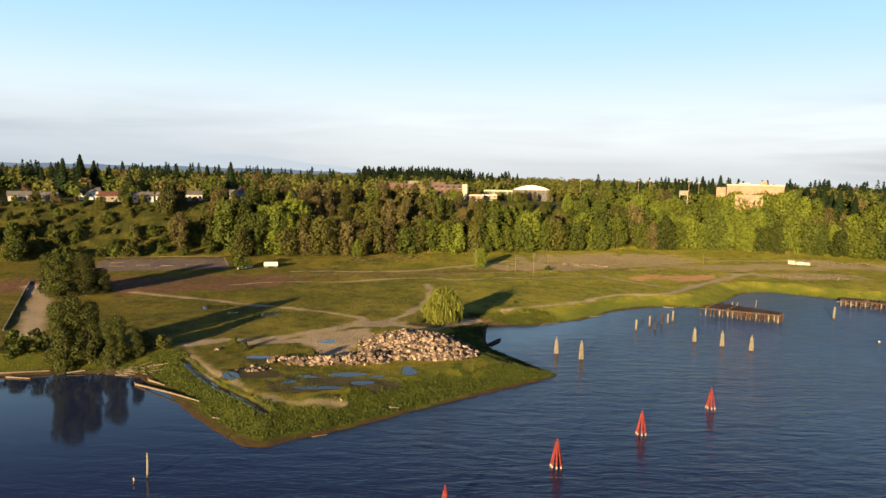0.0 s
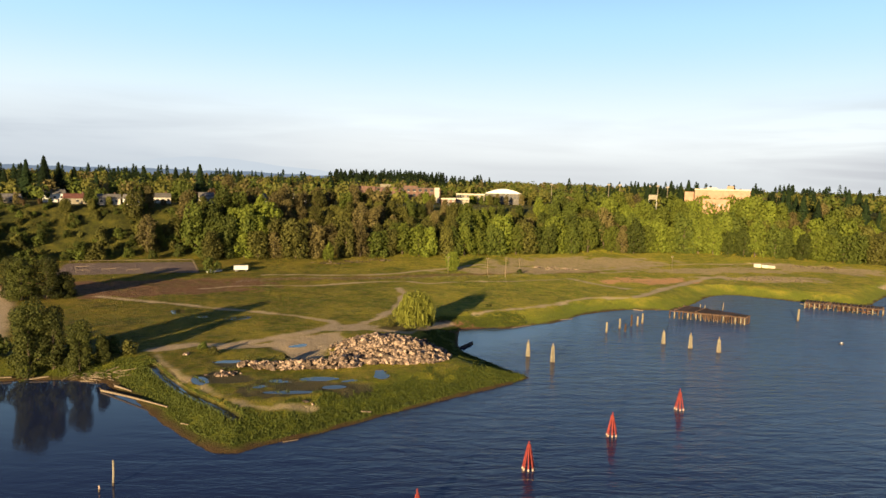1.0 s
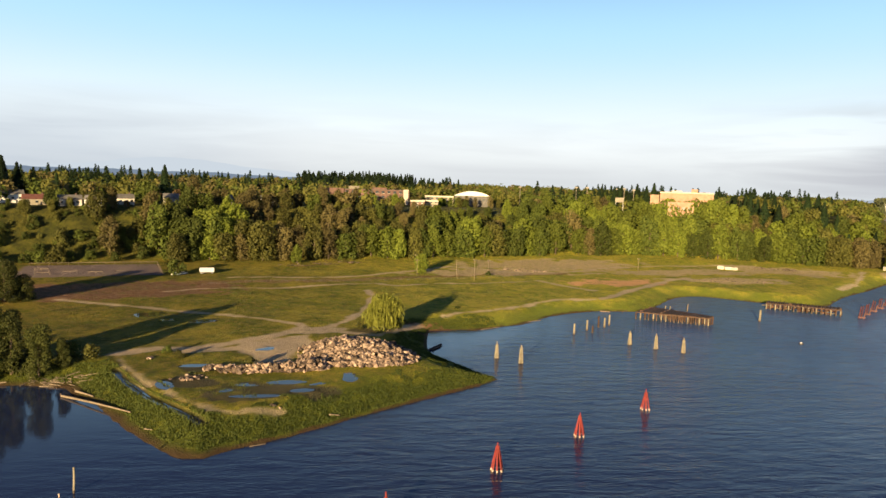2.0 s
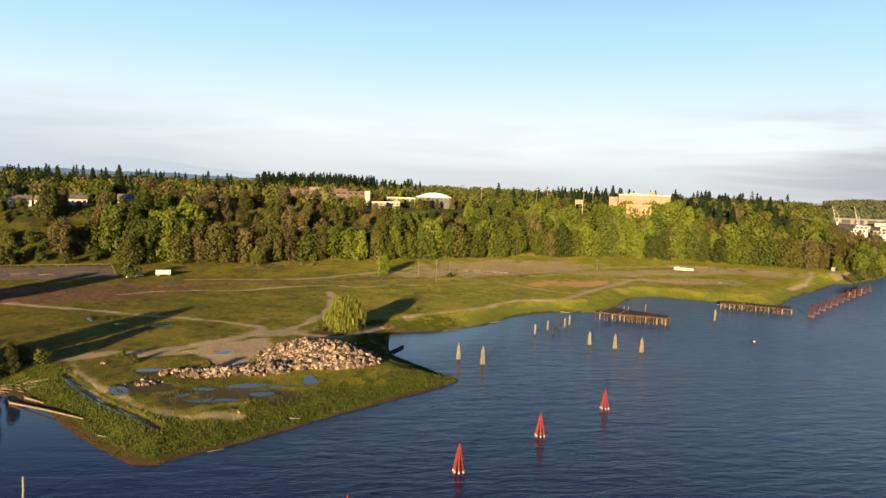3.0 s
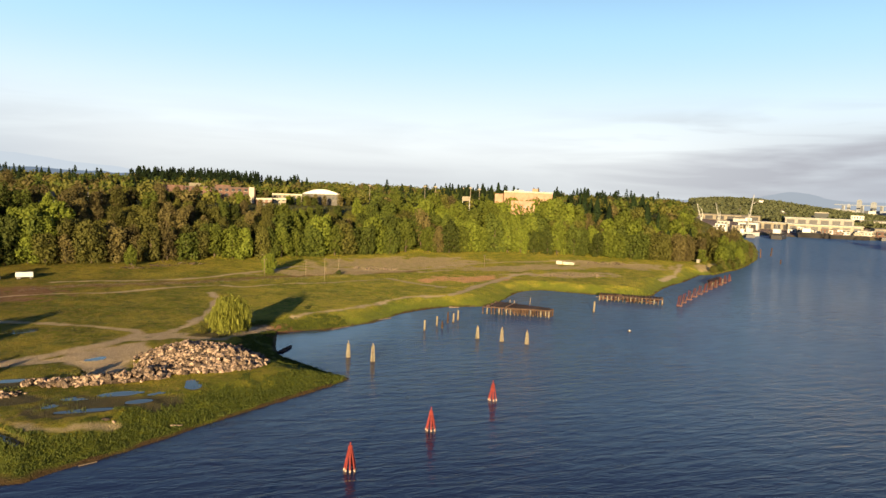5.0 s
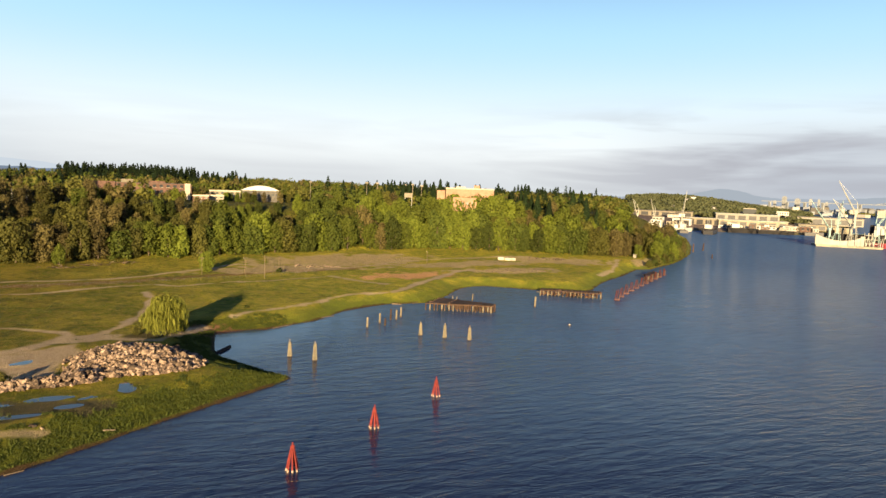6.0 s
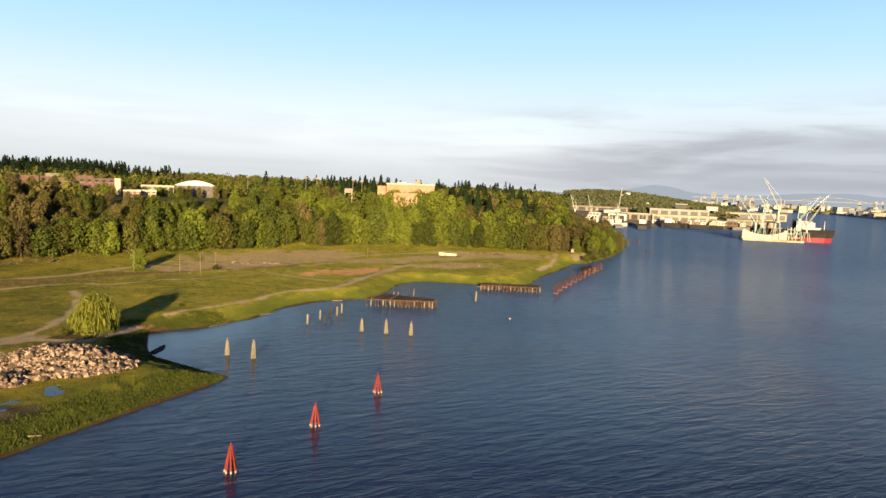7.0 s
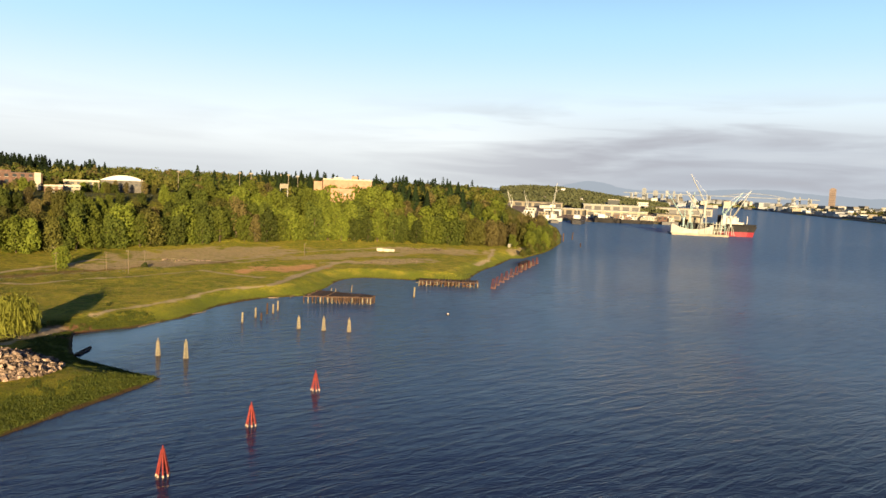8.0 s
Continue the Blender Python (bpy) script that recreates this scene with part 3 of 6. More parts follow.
def broadleaf(rng, name, tall, wide, leaf, label, cards=900, size=1.0, low=-0.06, bare=0.0, lobes=9):
    """A broad tree: tapered trunk, forking limbs, crown of leaf clumps round the limb ends."""
    root = thing(name, Matrix(), label, "tree")
    g = Geo()
    g.tube((0, 0, -0.8), (0, 0, tall * 0.42), tall * 0.022, tall * 0.014, 7, 0.1, 2)
    g.tube((0, 0, tall * 0.42), (rng.uniform(-.4, .4), rng.uniform(-.4, .4), tall * 0.86), tall * 0.014, tall * 0.004, 5, 0.2, 2)
    cs, rs = [], []
    for i in range(lobes):
        z = tall * (low + 0.16 + (0.92 - low - 0.2) * (i + rng.uniform(0, 0.9)) / lobes)
        k = (z / tall - low) / (1 - low)
        ring = wide * 0.62 * math.sin(math.pi * min(0.97, 0.2 + 0.75 * k)) ** 0.8
        a = i * 2.4 + rng.uniform(-0.5, 0.5)
        c = (ring * math.cos(a) * rng.uniform(0.5, 1.1), ring * math.sin(a) * rng.uniform(0.5, 1.1), z)
        cs.append(c)
        rr = wide * rng.uniform(0.30, 0.50)
        rs.append((rr, rr, rr * rng.uniform(1.0, 1.5)))
        g.tube((0, 0, z * 0.6), c, tall * 0.007, tall * 0.002, 4)
        if bare:
            for _ in range(5):
                e = Vector(c) + Vector(rng.normal(size=3)) * rr * 0.7
                g.tube(c, e, tall * 0.002, 0.03, 3)
    cs.append((0, 0, tall * 0.9))
    rs.append((wide * 0.3, wide * 0.3, tall * 0.1))
    part("trunk", g, BARK, root, "grey-brown bark")
    v, f = leaf_cards(rng, cs, rs, int(cards * (1 - bare)), size)
    part("crown", card_mesh("crown", v, f, leaf), None, root)
    return root


def conifer_cards(rng, tall, wide, cards, size):
    h = rng.uniform(0, 1, cards) ** 0.75
    a = rng.uniform(0, 2 * math.pi, cards)
    tier = 1 - 0.28 * ((h * 9) % 1)
    r = wide * (1 - h) * tier * rng.uniform(0.35, 1.0, cards) ** 0.6 + 0.1
    p = np.stack([r * np.cos(a), r * np.sin(a), tall * (0.06 + 0.94 * h)], 1)
    out = np.stack([np.cos(a), np.sin(a), np.full(cards, -0.45)], 1)
    side = np.stack([-np.sin(a), np.cos(a), rng.uniform(-.3, .3, cards)], 1)
    s = (size * rng.uniform(0.7, 1.3, cards) * (1.1 - 0.6 * h))[:, None]
    v = np.stack([p - side * s * 0.5, p + out * s, p + side * s * 0.5, p - out * s * 0.3 + (0, 0, 0.3)], 1)
    return v.reshape(-1, 3), np.arange(cards * 4).reshape(-1, 4)


def conifer(rng, name, tall, wide, label, cards=650, size=1.0):
    root = thing(name, Matrix(), label, "tree")
    part("trunk", Geo().tube((0, 0, -0.8), (0, 0, tall * 0.95), tall * 0.018, 0.05, 6), BARK, root)
    v, f = conifer_cards(rng, tall, wide, cards, size)
    part("crown", card_mesh("crown", v, f, LEAF_DARK), None, root)
    return root


trng = np.random.default_rng(11)
GREEN_TREE = "tall cottonwood with bright spring-green leaves on the bluff"
SPECIES = {
    "bright": [broadleaf(trng, "cottonwood_tree", 17, 7.6, LEAF_BRIGHT, GREEN_TREE, 1900, 0.95, lobes=14) for _ in range(4)],
    "green": [broadleaf(trng, "broadleaf_tree", 16, 7.8, LEAF_GREEN, "broadleaf tree with mid-green spring foliage on the bluff", 1900, 0.95, lobes=14) for _ in range(4)],
    "olive": [broadleaf(trng, "maple_tree", 16, 7.4, LEAF_OLIVE, "maple with olive-green flowers and young leaves on the bluff", 1900, 0.9, lobes=15) for _ in range(3)],
    "brown": [broadleaf(trng, "alder_tree", 17.5, 6.0, LEAF_BROWN, "half-bare alder with brown budding twigs on the bluff", 1900, 0.74, bare=0.15, lobes=13) for _ in range(3)],
    "rust": [broadleaf(trng, "plum_tree", 11, 4.6, LEAF_RUST, "small tree with rust-red spring foliage", 800, 0.9)],
    "conifer": [conifer(trng, "fir_tree", 20, 5.6, "tall dark-green fir tree", 1100, 1.4) for _ in range(2)],
}
USED = set()


def plant(kind, x, y, scale=1.0, stretch=1.0, group="", label="", sink=0.3):
    protos = SPECIES[kind]
    src = protos[int(trng.integers(len(protos)))]
    m = pose(x, y, height_at(x, y) - sink, 0, 0, float(trng.uniform(0, 360))) @ Matrix.Diagonal((scale, scale, scale * stretch, 1))
    if src not in USED:
        USED.add(src)
        src.matrix_basis = m
        ob = src
    else:
        ob = copy_thing(src, m)
    return tagged(ob, label, group=group)


def along(line, s):
    """A point s metres along a line, with its direction."""
    for (ax, ay), (bx, by) in zip(line, line[1:]):
        n = math.hypot(bx - ax, by - ay)
        if s <= n:
            return ax + (bx - ax) * s / n, ay + (by - ay) * s / n, (bx - ax) / n, (by - ay) / n
        s -= n
    return None


SPECIES["bush"] = [broadleaf(trng, "bush", 5, 3.4, LEAF_GREEN, "dense green bush on the slope", 520, 0.55, low=-0.12, lobes=6) for _ in range(2)]
SPECIES["olive_bush"] = [broadleaf(trng, "bush", 4.5, 3.2, LEAF_OLIVE, "olive-green scrub bush on the slope", 500, 0.54, low=-0.12, lobes=6)]


def stand(x, y):
    """Which kind grows here: stands of one kind lie together."""
    u = float(value_noise(np.array([x / 26.0]), np.array([y / 26.0]), 51)[0]) + trng.uniform(-0.45, 0.45) + (0.25 if 60 < x < 300 else -0.12 if x < 60 else -0.3)
    return "bright" if u > 0.32 else "green" if u > -0.02 else "olive" if u > -0.5 else "brown"


# rows of trees on the bluff, from its foot upwards
EDGE = FOOT[2:13]
for row, (off, gap) in enumerate(((2, 8.6), (12, 9.4), (24, 10.0), (37, 10.4), (52, 10.4))):
    s = 0.0
    while True:
        at = along(EDGE, s)
        if at is None or at[0] > (470 if row < 3 else 420):
            break
        x, y, dx, dy = at
        o = off + trng.uniform(-4, 4)
        px, py = x - dy * o + trng.uniform(-2, 2), y + dx * o
        s += gap * trng.uniform(0.75, 1.3)
        if px < -128 and trng.uniform() < (0.86 if row < 3 else 0.6):
            continue
        if 120 < px < 165 and row == 0 and trng.uniform() < 0.3:
            continue
        big = (1.05, 1.02, 0.9, 0.76, 0.62)[row] if px < 110 else (1.05, 1.15, 1.15, 1.05, 0.85)[row] * (1.0 if px < 330 else 0.72)
        plant(stand(px, py), px, py, big * trng.uniform(0.8, 1.2), trng.uniform(0.95, 1.15), "trees on the bluff")
for x, y, k, st in ((-134, 422, 1.2, 1.2), (-126, 428, 1.1, 1.2)):
    plant("green", x, y, k, st, "trees at the foot of the bluff")
# the tall green pair by the trailer, and the tip of the cape
for x, y, k, st in ((-112, 420, 1.1, 1.15), (-104, 424, 1.1, 1.1), (-52, 418, 0.55, 1.0), (22, 398, 0.55, 1.0)):
    plant("bright" if x > -60 else "green", x, y, k, st, "trees at the foot of the bluff")
for x, y, k in ((372, 452, 0.7), (384, 461, 0.85), (396, 462, 0.75), (405, 476, 0.9), (418, 486, 0.85), (429, 496, 0.9), (440, 508, 0.85), (356, 455, 0.6)):
    plant("green" if k > 0.8 else "bright", x, y, k, 1.0, "trees on the cape", "green tree leaning out over the river on the cape")

for i in range(15):
    az, r = radians(26.5 + 0.75 * i + trng.uniform(-0.3, 0.3)), trng.uniform(585, 640)
    plant("conifer", r * math.sin(az), r * math.cos(az), trng.uniform(0.95, 1.3) * (1.0 if i < 11 else 0.8), 1.0, "firs on the cape ridge", "dark fir on the ridge of the wooded cape")
for i in range(16):
    az, r = radians(28.5 + 0.55 * i + trng.uniform(-0.3, 0.3)), trng.uniform(565, 600)
    plant("brown", r * math.sin(az), r * math.cos(az), trng.uniform(0.8, 1.05), 1.0, "alders on the cape ridge", "brown budding alder on the ridge of the cape")
for i in range(18):
    x, y, dx, dy = along(SHORE[58:65], 4 + i * 7.5)
    plant("bush" if i % 3 else "olive_bush", x - dy * 3.0, y + dx * 3.0, trng.uniform(0.9, 1.5), 1.0, "bushes on the cape", "green bush hanging over the water's edge")
for x, y, kind, k in ((226, 541, "bright", 0.75), (234, 534, "bright", 0.8), (243, 526, "green", 0.55), (261, 523, "brown", 0.8), (266, 528, "brown", 0.75), (272, 519, "bright", 0.75), (281, 520, "green", 0.8), (252, 521, "bright", 0.5),
                      (216, 548, "bright", 0.8), (290, 523, "olive", 0.8), (300, 517, "brown", 0.75), (312, 510, "olive", 0.8)):
    plant(kind, x, y, k, 1.0, "trees before the halls", "leafy tree on the lawn before the campus hall")

for _ in range(44):
    x = trng.uniform(-64, 106)
    plant(("green", "bright", "olive", "brown")[int(trng.integers(4))], x, 612 + x * 0.06 + trng.uniform(-14, 8), trng.uniform(0.36, 0.56), 1.0, "trees before the halls", "leafy tree on the lawn before the campus hall")
for x, y, k in ((246, 537, 1.43), (256, 533, 1.39), (238, 541, 1.3), (230, 545, 1.37), (222, 551, 1.24), (264, 530, 1.5), (273, 527, 1.58), (282, 524, 1.55), (214, 556, 1.06)):
    plant("bright", x, y, k, 1.0, "trees before the halls", "leafy tree on the lawn before the campus hall")
for x, y, k in ((291, 560, 0.85), (297, 556, 0.75), (304, 561, 0.9), (312, 556, 0.8), (198, 585, 0.95), (205, 590, 0.9), (212, 586, 0.85), (190, 592, 0.9), (226, 606, 1.05), (234, 604, 1.0), (240, 602, 1.1), (218, 610, 1.0)):
    plant("conifer", x, y, k, 1.0, "firs round the halls", "dark fir standing beside the campus hall")

# scrub on the open slope in the west
for _ in range(270):
    x = trng.uniform(-330, -115)
    o = 2 + 52 * trng.uniform() ** 0.8
    base = np.interp(x, [-420, -300, -180, -100], [290, 330, 385, 418])
    plant("bush" if trng.uniform() < 0.6 else "olive_bush", x, base + o, trng.uniform(0.7, 1.9) * (1.0 - 0.012 * o), trng.uniform(0.75, 1.05), "scrub on the western slope")
for x, y, k in ((-228, 366, 0.75), (-238, 380, 0.7), (-250, 372, 0.8), (-262, 366, 0.8), (-148, 428, 0.8), (-158, 424, 0.6)):
    plant("green" if k < 0.79 else "olive", x, y, k, 1.0, "trees on the western slope")
# garden trees along the western edge of the plateau
for x, y, kind, k in ((-262, 498, "conifer", 1.3), (-270, 490, "conifer", 1.35), (-277, 497, "conifer", 1.25), (-255, 504, "conifer", 1.3), (-285, 490, "conifer", 1.05), (-267, 510, "conifer", 1.35), (-248, 512, "conifer", 1.0), (-258, 490, "conifer", 1.1), (-236, 520, "conifer", 1.0),
                      (-268, 470, "rust", 1.0), (-280, 462, "rust", 0.95), (-296, 455, "olive", 0.8), (-170, 510, "olive", 0.95), (-178, 520, "olive", 1.0), (-160, 500, "rust", 0.9), (-150, 512, "rust", 0.95),
                      (-168, 545, "conifer", 1.2), (-185, 540, "conifer", 1.25), (-193, 500, "olive", 0.8), (-205, 490, "olive", 0.75), (-140, 520, "brown", 1.0), (-125, 510, "olive", 1.0), (-158, 470, "green", 0.95), (-150, 462, "green", 0.8)):
    plant(kind, x, y, k, 1.0, "garden trees on the plateau")

for _ in range(34):
    x = trng.uniform(-300, -120)
    y = np.interp(x, [-300, -262, -200, -172, -120], [392, 408, 430, 442, 486]) + trng.uniform(-9, 6)
    plant(("green", "olive", "olive", "rust", "brown")[int(trng.integers(5))], x, y, trng.uniform(0.22, 0.5), 1.0, "garden trees on the plateau", "small garden tree before the houses on the bluff edge")
for _ in range(26):
    x = trng.uniform(-130, -20)
    plant(stand(x, 470), x, 496 + (x + 75) * 0.35 + trng.uniform(-14, 14), trng.uniform(0.55, 0.8), 1.0, "trees along the plateau edge", "budding tree along the edge of the plateau")
# trees on the low ground
WILLOW = broadleaf(trng, "willow_tree", 13.0, 7.0, LEAF_WILLOW, "lone willow with hanging yellow-green spring foliage beside a dirt track", 2600, 0.5, low=-0.06, lobes=22)


def hanging_strands(rng, count, tall, wide):
    """Thin leafy strands that hang from the outside of a crown."""
    a, k = rng.uniform(0, 2 * math.pi, count), rng.uniform(0.22, 0.93, count)
    r = wide * np.sin(np.pi * np.clip(0.16 + 0.74 * k, 0, 1)) ** 0.7 * rng.uniform(0.55, 1.12, count) * (0.86 + 0.22 * np.sin(a * 5 + 1.0) * np.sin(k * 9 + a * 2))
    p = np.stack([r * np.cos(a), r * np.sin(a), tall * k], 1)
    drop = np.minimum(rng.uniform(0.7, 2.6, count), p[:, 2] - 0.2)[:, None]
    turn = rng.uniform(0, 2 * math.pi, count)
    side = np.stack([np.cos(turn), np.sin(turn), 0 * a], 1) * rng.uniform(0.06, 0.15, count)[:, None]
    out = np.stack([np.cos(a), np.sin(a), 0 * a], 1)
    v = np.stack([p - side * 0.6, p + side * 0.6, p + side + out * 0.35 - drop * (0, 0, 0.55), p - side + out * 0.35 - drop * (0, 0, 0.55),
                  p + side * 0.2 + out * 0.3 - drop * (0, 0, 1), p - side * 0.2 + out * 0.3 - drop * (0, 0, 1)], 1)
    o = np.arange(count)[:, None] * 6
    return v.reshape(-1, 3), np.concatenate([o + (0, 1, 2, 3), o + (3, 2, 4, 5)])


part("foliage_curtain", card_mesh("foliage_curtain", *hanging_strands(trng, 3200, 13.0, 6.8), LEAF_WILLOW), None, WILLOW)
WILLOW.matrix_basis = pose(0.5, 243, 3.6)
SPECIES["shore"] = [broadleaf(trng, "poplar_tree", 21, 6.0, LEAF_POPLAR, "dense olive-green poplar at the water's edge", 5600, 0.5, low=-0.12, lobes=15) for _ in range(2)]
for x, y, k, st in ((-104, 187, 0.98, 1.0), (-99, 190, 0.86, 1.0), (-91.5, 189, 0.72, 1.0), (-107, 192, 0.8, 1.0), (-87, 193, 0.45, 0.9),
                    (-157, 279, 1.15, 0.72), (-149, 283, 1.2, 0.7), (-144, 287, 0.8, 0.8), (-163, 285, 1.1, 0.75)):
    plant("shore", x, y, k, st, "trees on the western shore")
for x, y, k, kind in ((-121, 190, 1.1, "bush"), (-117, 194, 1.4, "bush"), (-124, 197, 1.3, "bush"), (-129, 190, 1.3, "bush"), (-97, 198, 1.4, "bush"), (-88, 200, 1.2, "bush"),
                      (-107, 365, 1.9, "bush"), (6, 249, 0.45, "olive_bush"), (-8, 243, 0.5, "olive_bush"), (60, 391, 0.7, "bush"),
                      (-63, 205, 0.6, "bush"), (-58, 200, 0.5, "olive_bush"), (-36, 190, 0.6, "olive_bush"), (-82, 199, 0.8, "olive_bush"), (31, 285, 0.35, "bush")):
    plant(kind, x, y, k, 0.85, "bushes on the flat", "green bush on the rough grass flat" if kind == "bush" else "straggly olive-brown bush on the flat")


def woods(name, label, count, region, makers, leaf, seed):
    """Many far trees in one mesh."""
    rng = np.random.default_rng(seed)
    xs, ys = region(rng, count)
    zs = height(xs, ys)
    vs, fs, n = [], [], 0
    for x, y, z in zip(xs, ys, zs):
        v, f = makers(rng)
        vs.append(v + (x, y, z))
        fs.append(f + n)
        n += len(v)
    me = card_mesh(name, np.concatenate(vs), np.concatenate(fs), leaf)
    return tagged(new(name, me), label, "woods", kind="stuff")


def fan(a0, a1, r0, r1, clump=-2.0):
    """Chance places by compass angle and distance, in clumps if wanted."""
    def spots(rng, count):
        n = count * 6
        a, r = np.radians(rng.uniform(a0, a1, n)), r0 + (r1 - r0) * rng.uniform(0, 1, n) ** 0.8
        x, y = r * np.sin(a), r * np.cos(a)
        ok = (value_noise(x / 60, y / 60, 41) > clump) & inside(x, y, PLATEAU) & (line_distance(x, y, FOOT) > 58)
        az = np.degrees(np.arctan2(x, y))
        ok &= ~((az > -5.5) & (az < 10) & (r > 520) & (r < 642)) & ~((az > 20.5) & (az < 27) & (r < 606))   # lawns before the halls
        return x[ok][:count], y[ok][:count]
    return spots


def round_tree(rng):
    t, w = rng.uniform(9, 18), rng.uniform(4.2, 7.6)
    return leaf_cards(rng, [(0, 0, t * 0.6), (w * 0.4, 0, t * 0.5), (-w * 0.3, w * 0.3, t * 0.55)], [(w, w, t * 0.42), (w * .7, w * .7, t * 0.35), (w * .7, w * .7, t * 0.35)], 80, 2.3)


def fir(rng):
    t = 14 + 13 * rng.uniform(0, 1) ** 1.6
    return conifer_cards(rng, t, t * 0.27, 170, 2.6)


woods("far_fir_woods", "dark firs standing above the far neighbourhood trees", 620, fan(-40, 45, 600, 1300, 0.36), fir, LEAF_DARK, 5)
woods("far_green_woods", "green garden trees of the far neighbourhood", 1150, fan(-42, 47, 490, 1500), round_tree, LEAF_GREEN, 6)
woods("far_olive_woods", "olive and yellow-green far garden trees", 900, fan(-42, 47, 490, 1400), round_tree, LEAF_OLIVE, 7)
woods("far_brown_woods", "brown budding far garden trees", 500, fan(-42, 47, 500, 1400), round_tree, LEAF_BROWN, 8)


def hill_top(rng, count):
    a, r = np.radians(rng.uniform(-7.2, 2.2, count)), rng.uniform(970, 1110, count)
    return r * np.sin(a), r * np.cos(a)


woods("fir_ridge", "dense dark fir stand rising above the campus", 380, hill_top, fir, LEAF_DARK, 9)


# ---- rank weeds on the banks ----
def weeds(name, label, leaf, count, box, keep, size, seed):
    """Upright leaf blades on the ground where keep() says so, in one mesh."""
    rng = np.random.default_rng(seed)
    x, y = rng.uniform(box[0], box[1], count), rng.uniform(box[2], box[3], count)
    k = keep(x, y, rng)
    x, y = x[k], y[k]
    z = height(x, y)
    n = len(x)
    a = rng.uniform(0, 2 * math.pi, n)
    s = size * rng.uniform(0.5, 1.4, n)
    side = np.stack([np.cos(a), np.sin(a), 0 * a], 1) * s[:, None] * 0.24
    up = np.stack([rng.normal(0, 0.3, n), rng.normal(0, 0.3, n), np.full(n, 1.15)], 1) * s[:, None]
    p = np.stack([x, y, z - 0.1], 1)
    v = np.stack([p - side, p + side, p + side * 0.6 + up, p - side * 0.7 + up * 0.8], 1).reshape(-1, 3)
    return tagged(new(name, card_mesh(name, v, np.arange(n * 4).reshape(-1, 4), leaf)), label, "weeds", kind="stuff")


def on_bank(x, y, rng):
    d = np.where(inside(x, y, RIVER), -1, 1) * line_distance(x, y, RIVER, True)
    rag = value_noise(x / 4, y / 4, 71) * 4
    rag2 = value_noise(x / 1.5, y / 1.5, 74)
    return ((d > np.where(x > -30, 0.7, 2.2)) & (d + rag < 12) & (y < 275) & (rag2 > -0.35) & (line_distance(x, y, DITCH) > 1.0) & (line_distance(x, y, TRACKS[2][0]) > 1.5) & (line_distance(x, y, TRACKS[4][0]) > 2.4)) | ((line_distance(x, y, DITCH) < 4.5) & (line_distance(x, y, DITCH) > 1.0) & (line_distance(x, y, TRACKS[2][0]) > 1.5) & (line_distance(x, y, TRACKS[4][0]) > 2.4))


def on_flat(x, y, rng):
    d = np.where(inside(x, y, RIVER), -1, 1) * line_distance(x, y, RIVER, True)
    bare = np.full(x.shape, 1e9)
    for pts, w_ in TRACKS:
        bare = np.minimum(bare, line_distance(x, y, pts) - w_)
    clump = value_noise(x / 6, y / 6, 72) + value_noise(x / 2.5, y / 2.5, 73) * 0.5
    return (d > 8) & (bare > 1.5) & (clump > 0.3) & (np.hypot(x + 32, y - 214) > 15) & (line_distance(x, y, FOOT) > 4)


weeds("bank_weeds", "rank dark-green weeds and brambles on the bank", LEAF_WEED, 210000, (-90, 45, 130, 275), on_bank, 0.36, 21)
weeds("bank_grass", "bright young grass on the bank", LEAF_GREEN, 150000, (-90, 45, 130, 275), on_bank, 0.34, 22)
weeds("meadow_tussocks", "olive grass tussocks on the flat", LEAF_WEED, 150000, (-150, 130, 150, 400), on_flat, 0.28, 23)


# ---- timber in the water ----
RED_WOOD = rough_mat("red_painted_timber", (0.12, 0.013, 0.012), (0.22, 0.032, 0.027), 1.2, 0.7, vary=0.15)
PALE_WOOD = rough_mat("weathered_pale_timber", (0.115, 0.10, 0.074), (0.225, 0.197, 0.145), 1.5, 0.9, vary=0.2)
WHITE_FOOT = rough_mat("whitewashed_timber", (0.33, 0.23, 0.18), (0.47, 0.36, 0.29), 2.0, 0.8, vary=0.15)
DARK_WOOD = rough_mat("tarred_timber", (0.032, 0.02, 0.015), (0.085, 0.05, 0.035), 1.5, 0.85, vary=0.35)
RUST_BROWN = rough_mat("rust_brown_timber", (0.05, 0.022, 0.014), (0.12, 0.055, 0.032), 1.5, 0.85, vary=0.3)
WET_WOOD = rough_mat("wet_timber", (0.035, 0.025, 0.018), (0.07, 0.05, 0.035), 2.0, 0.5)


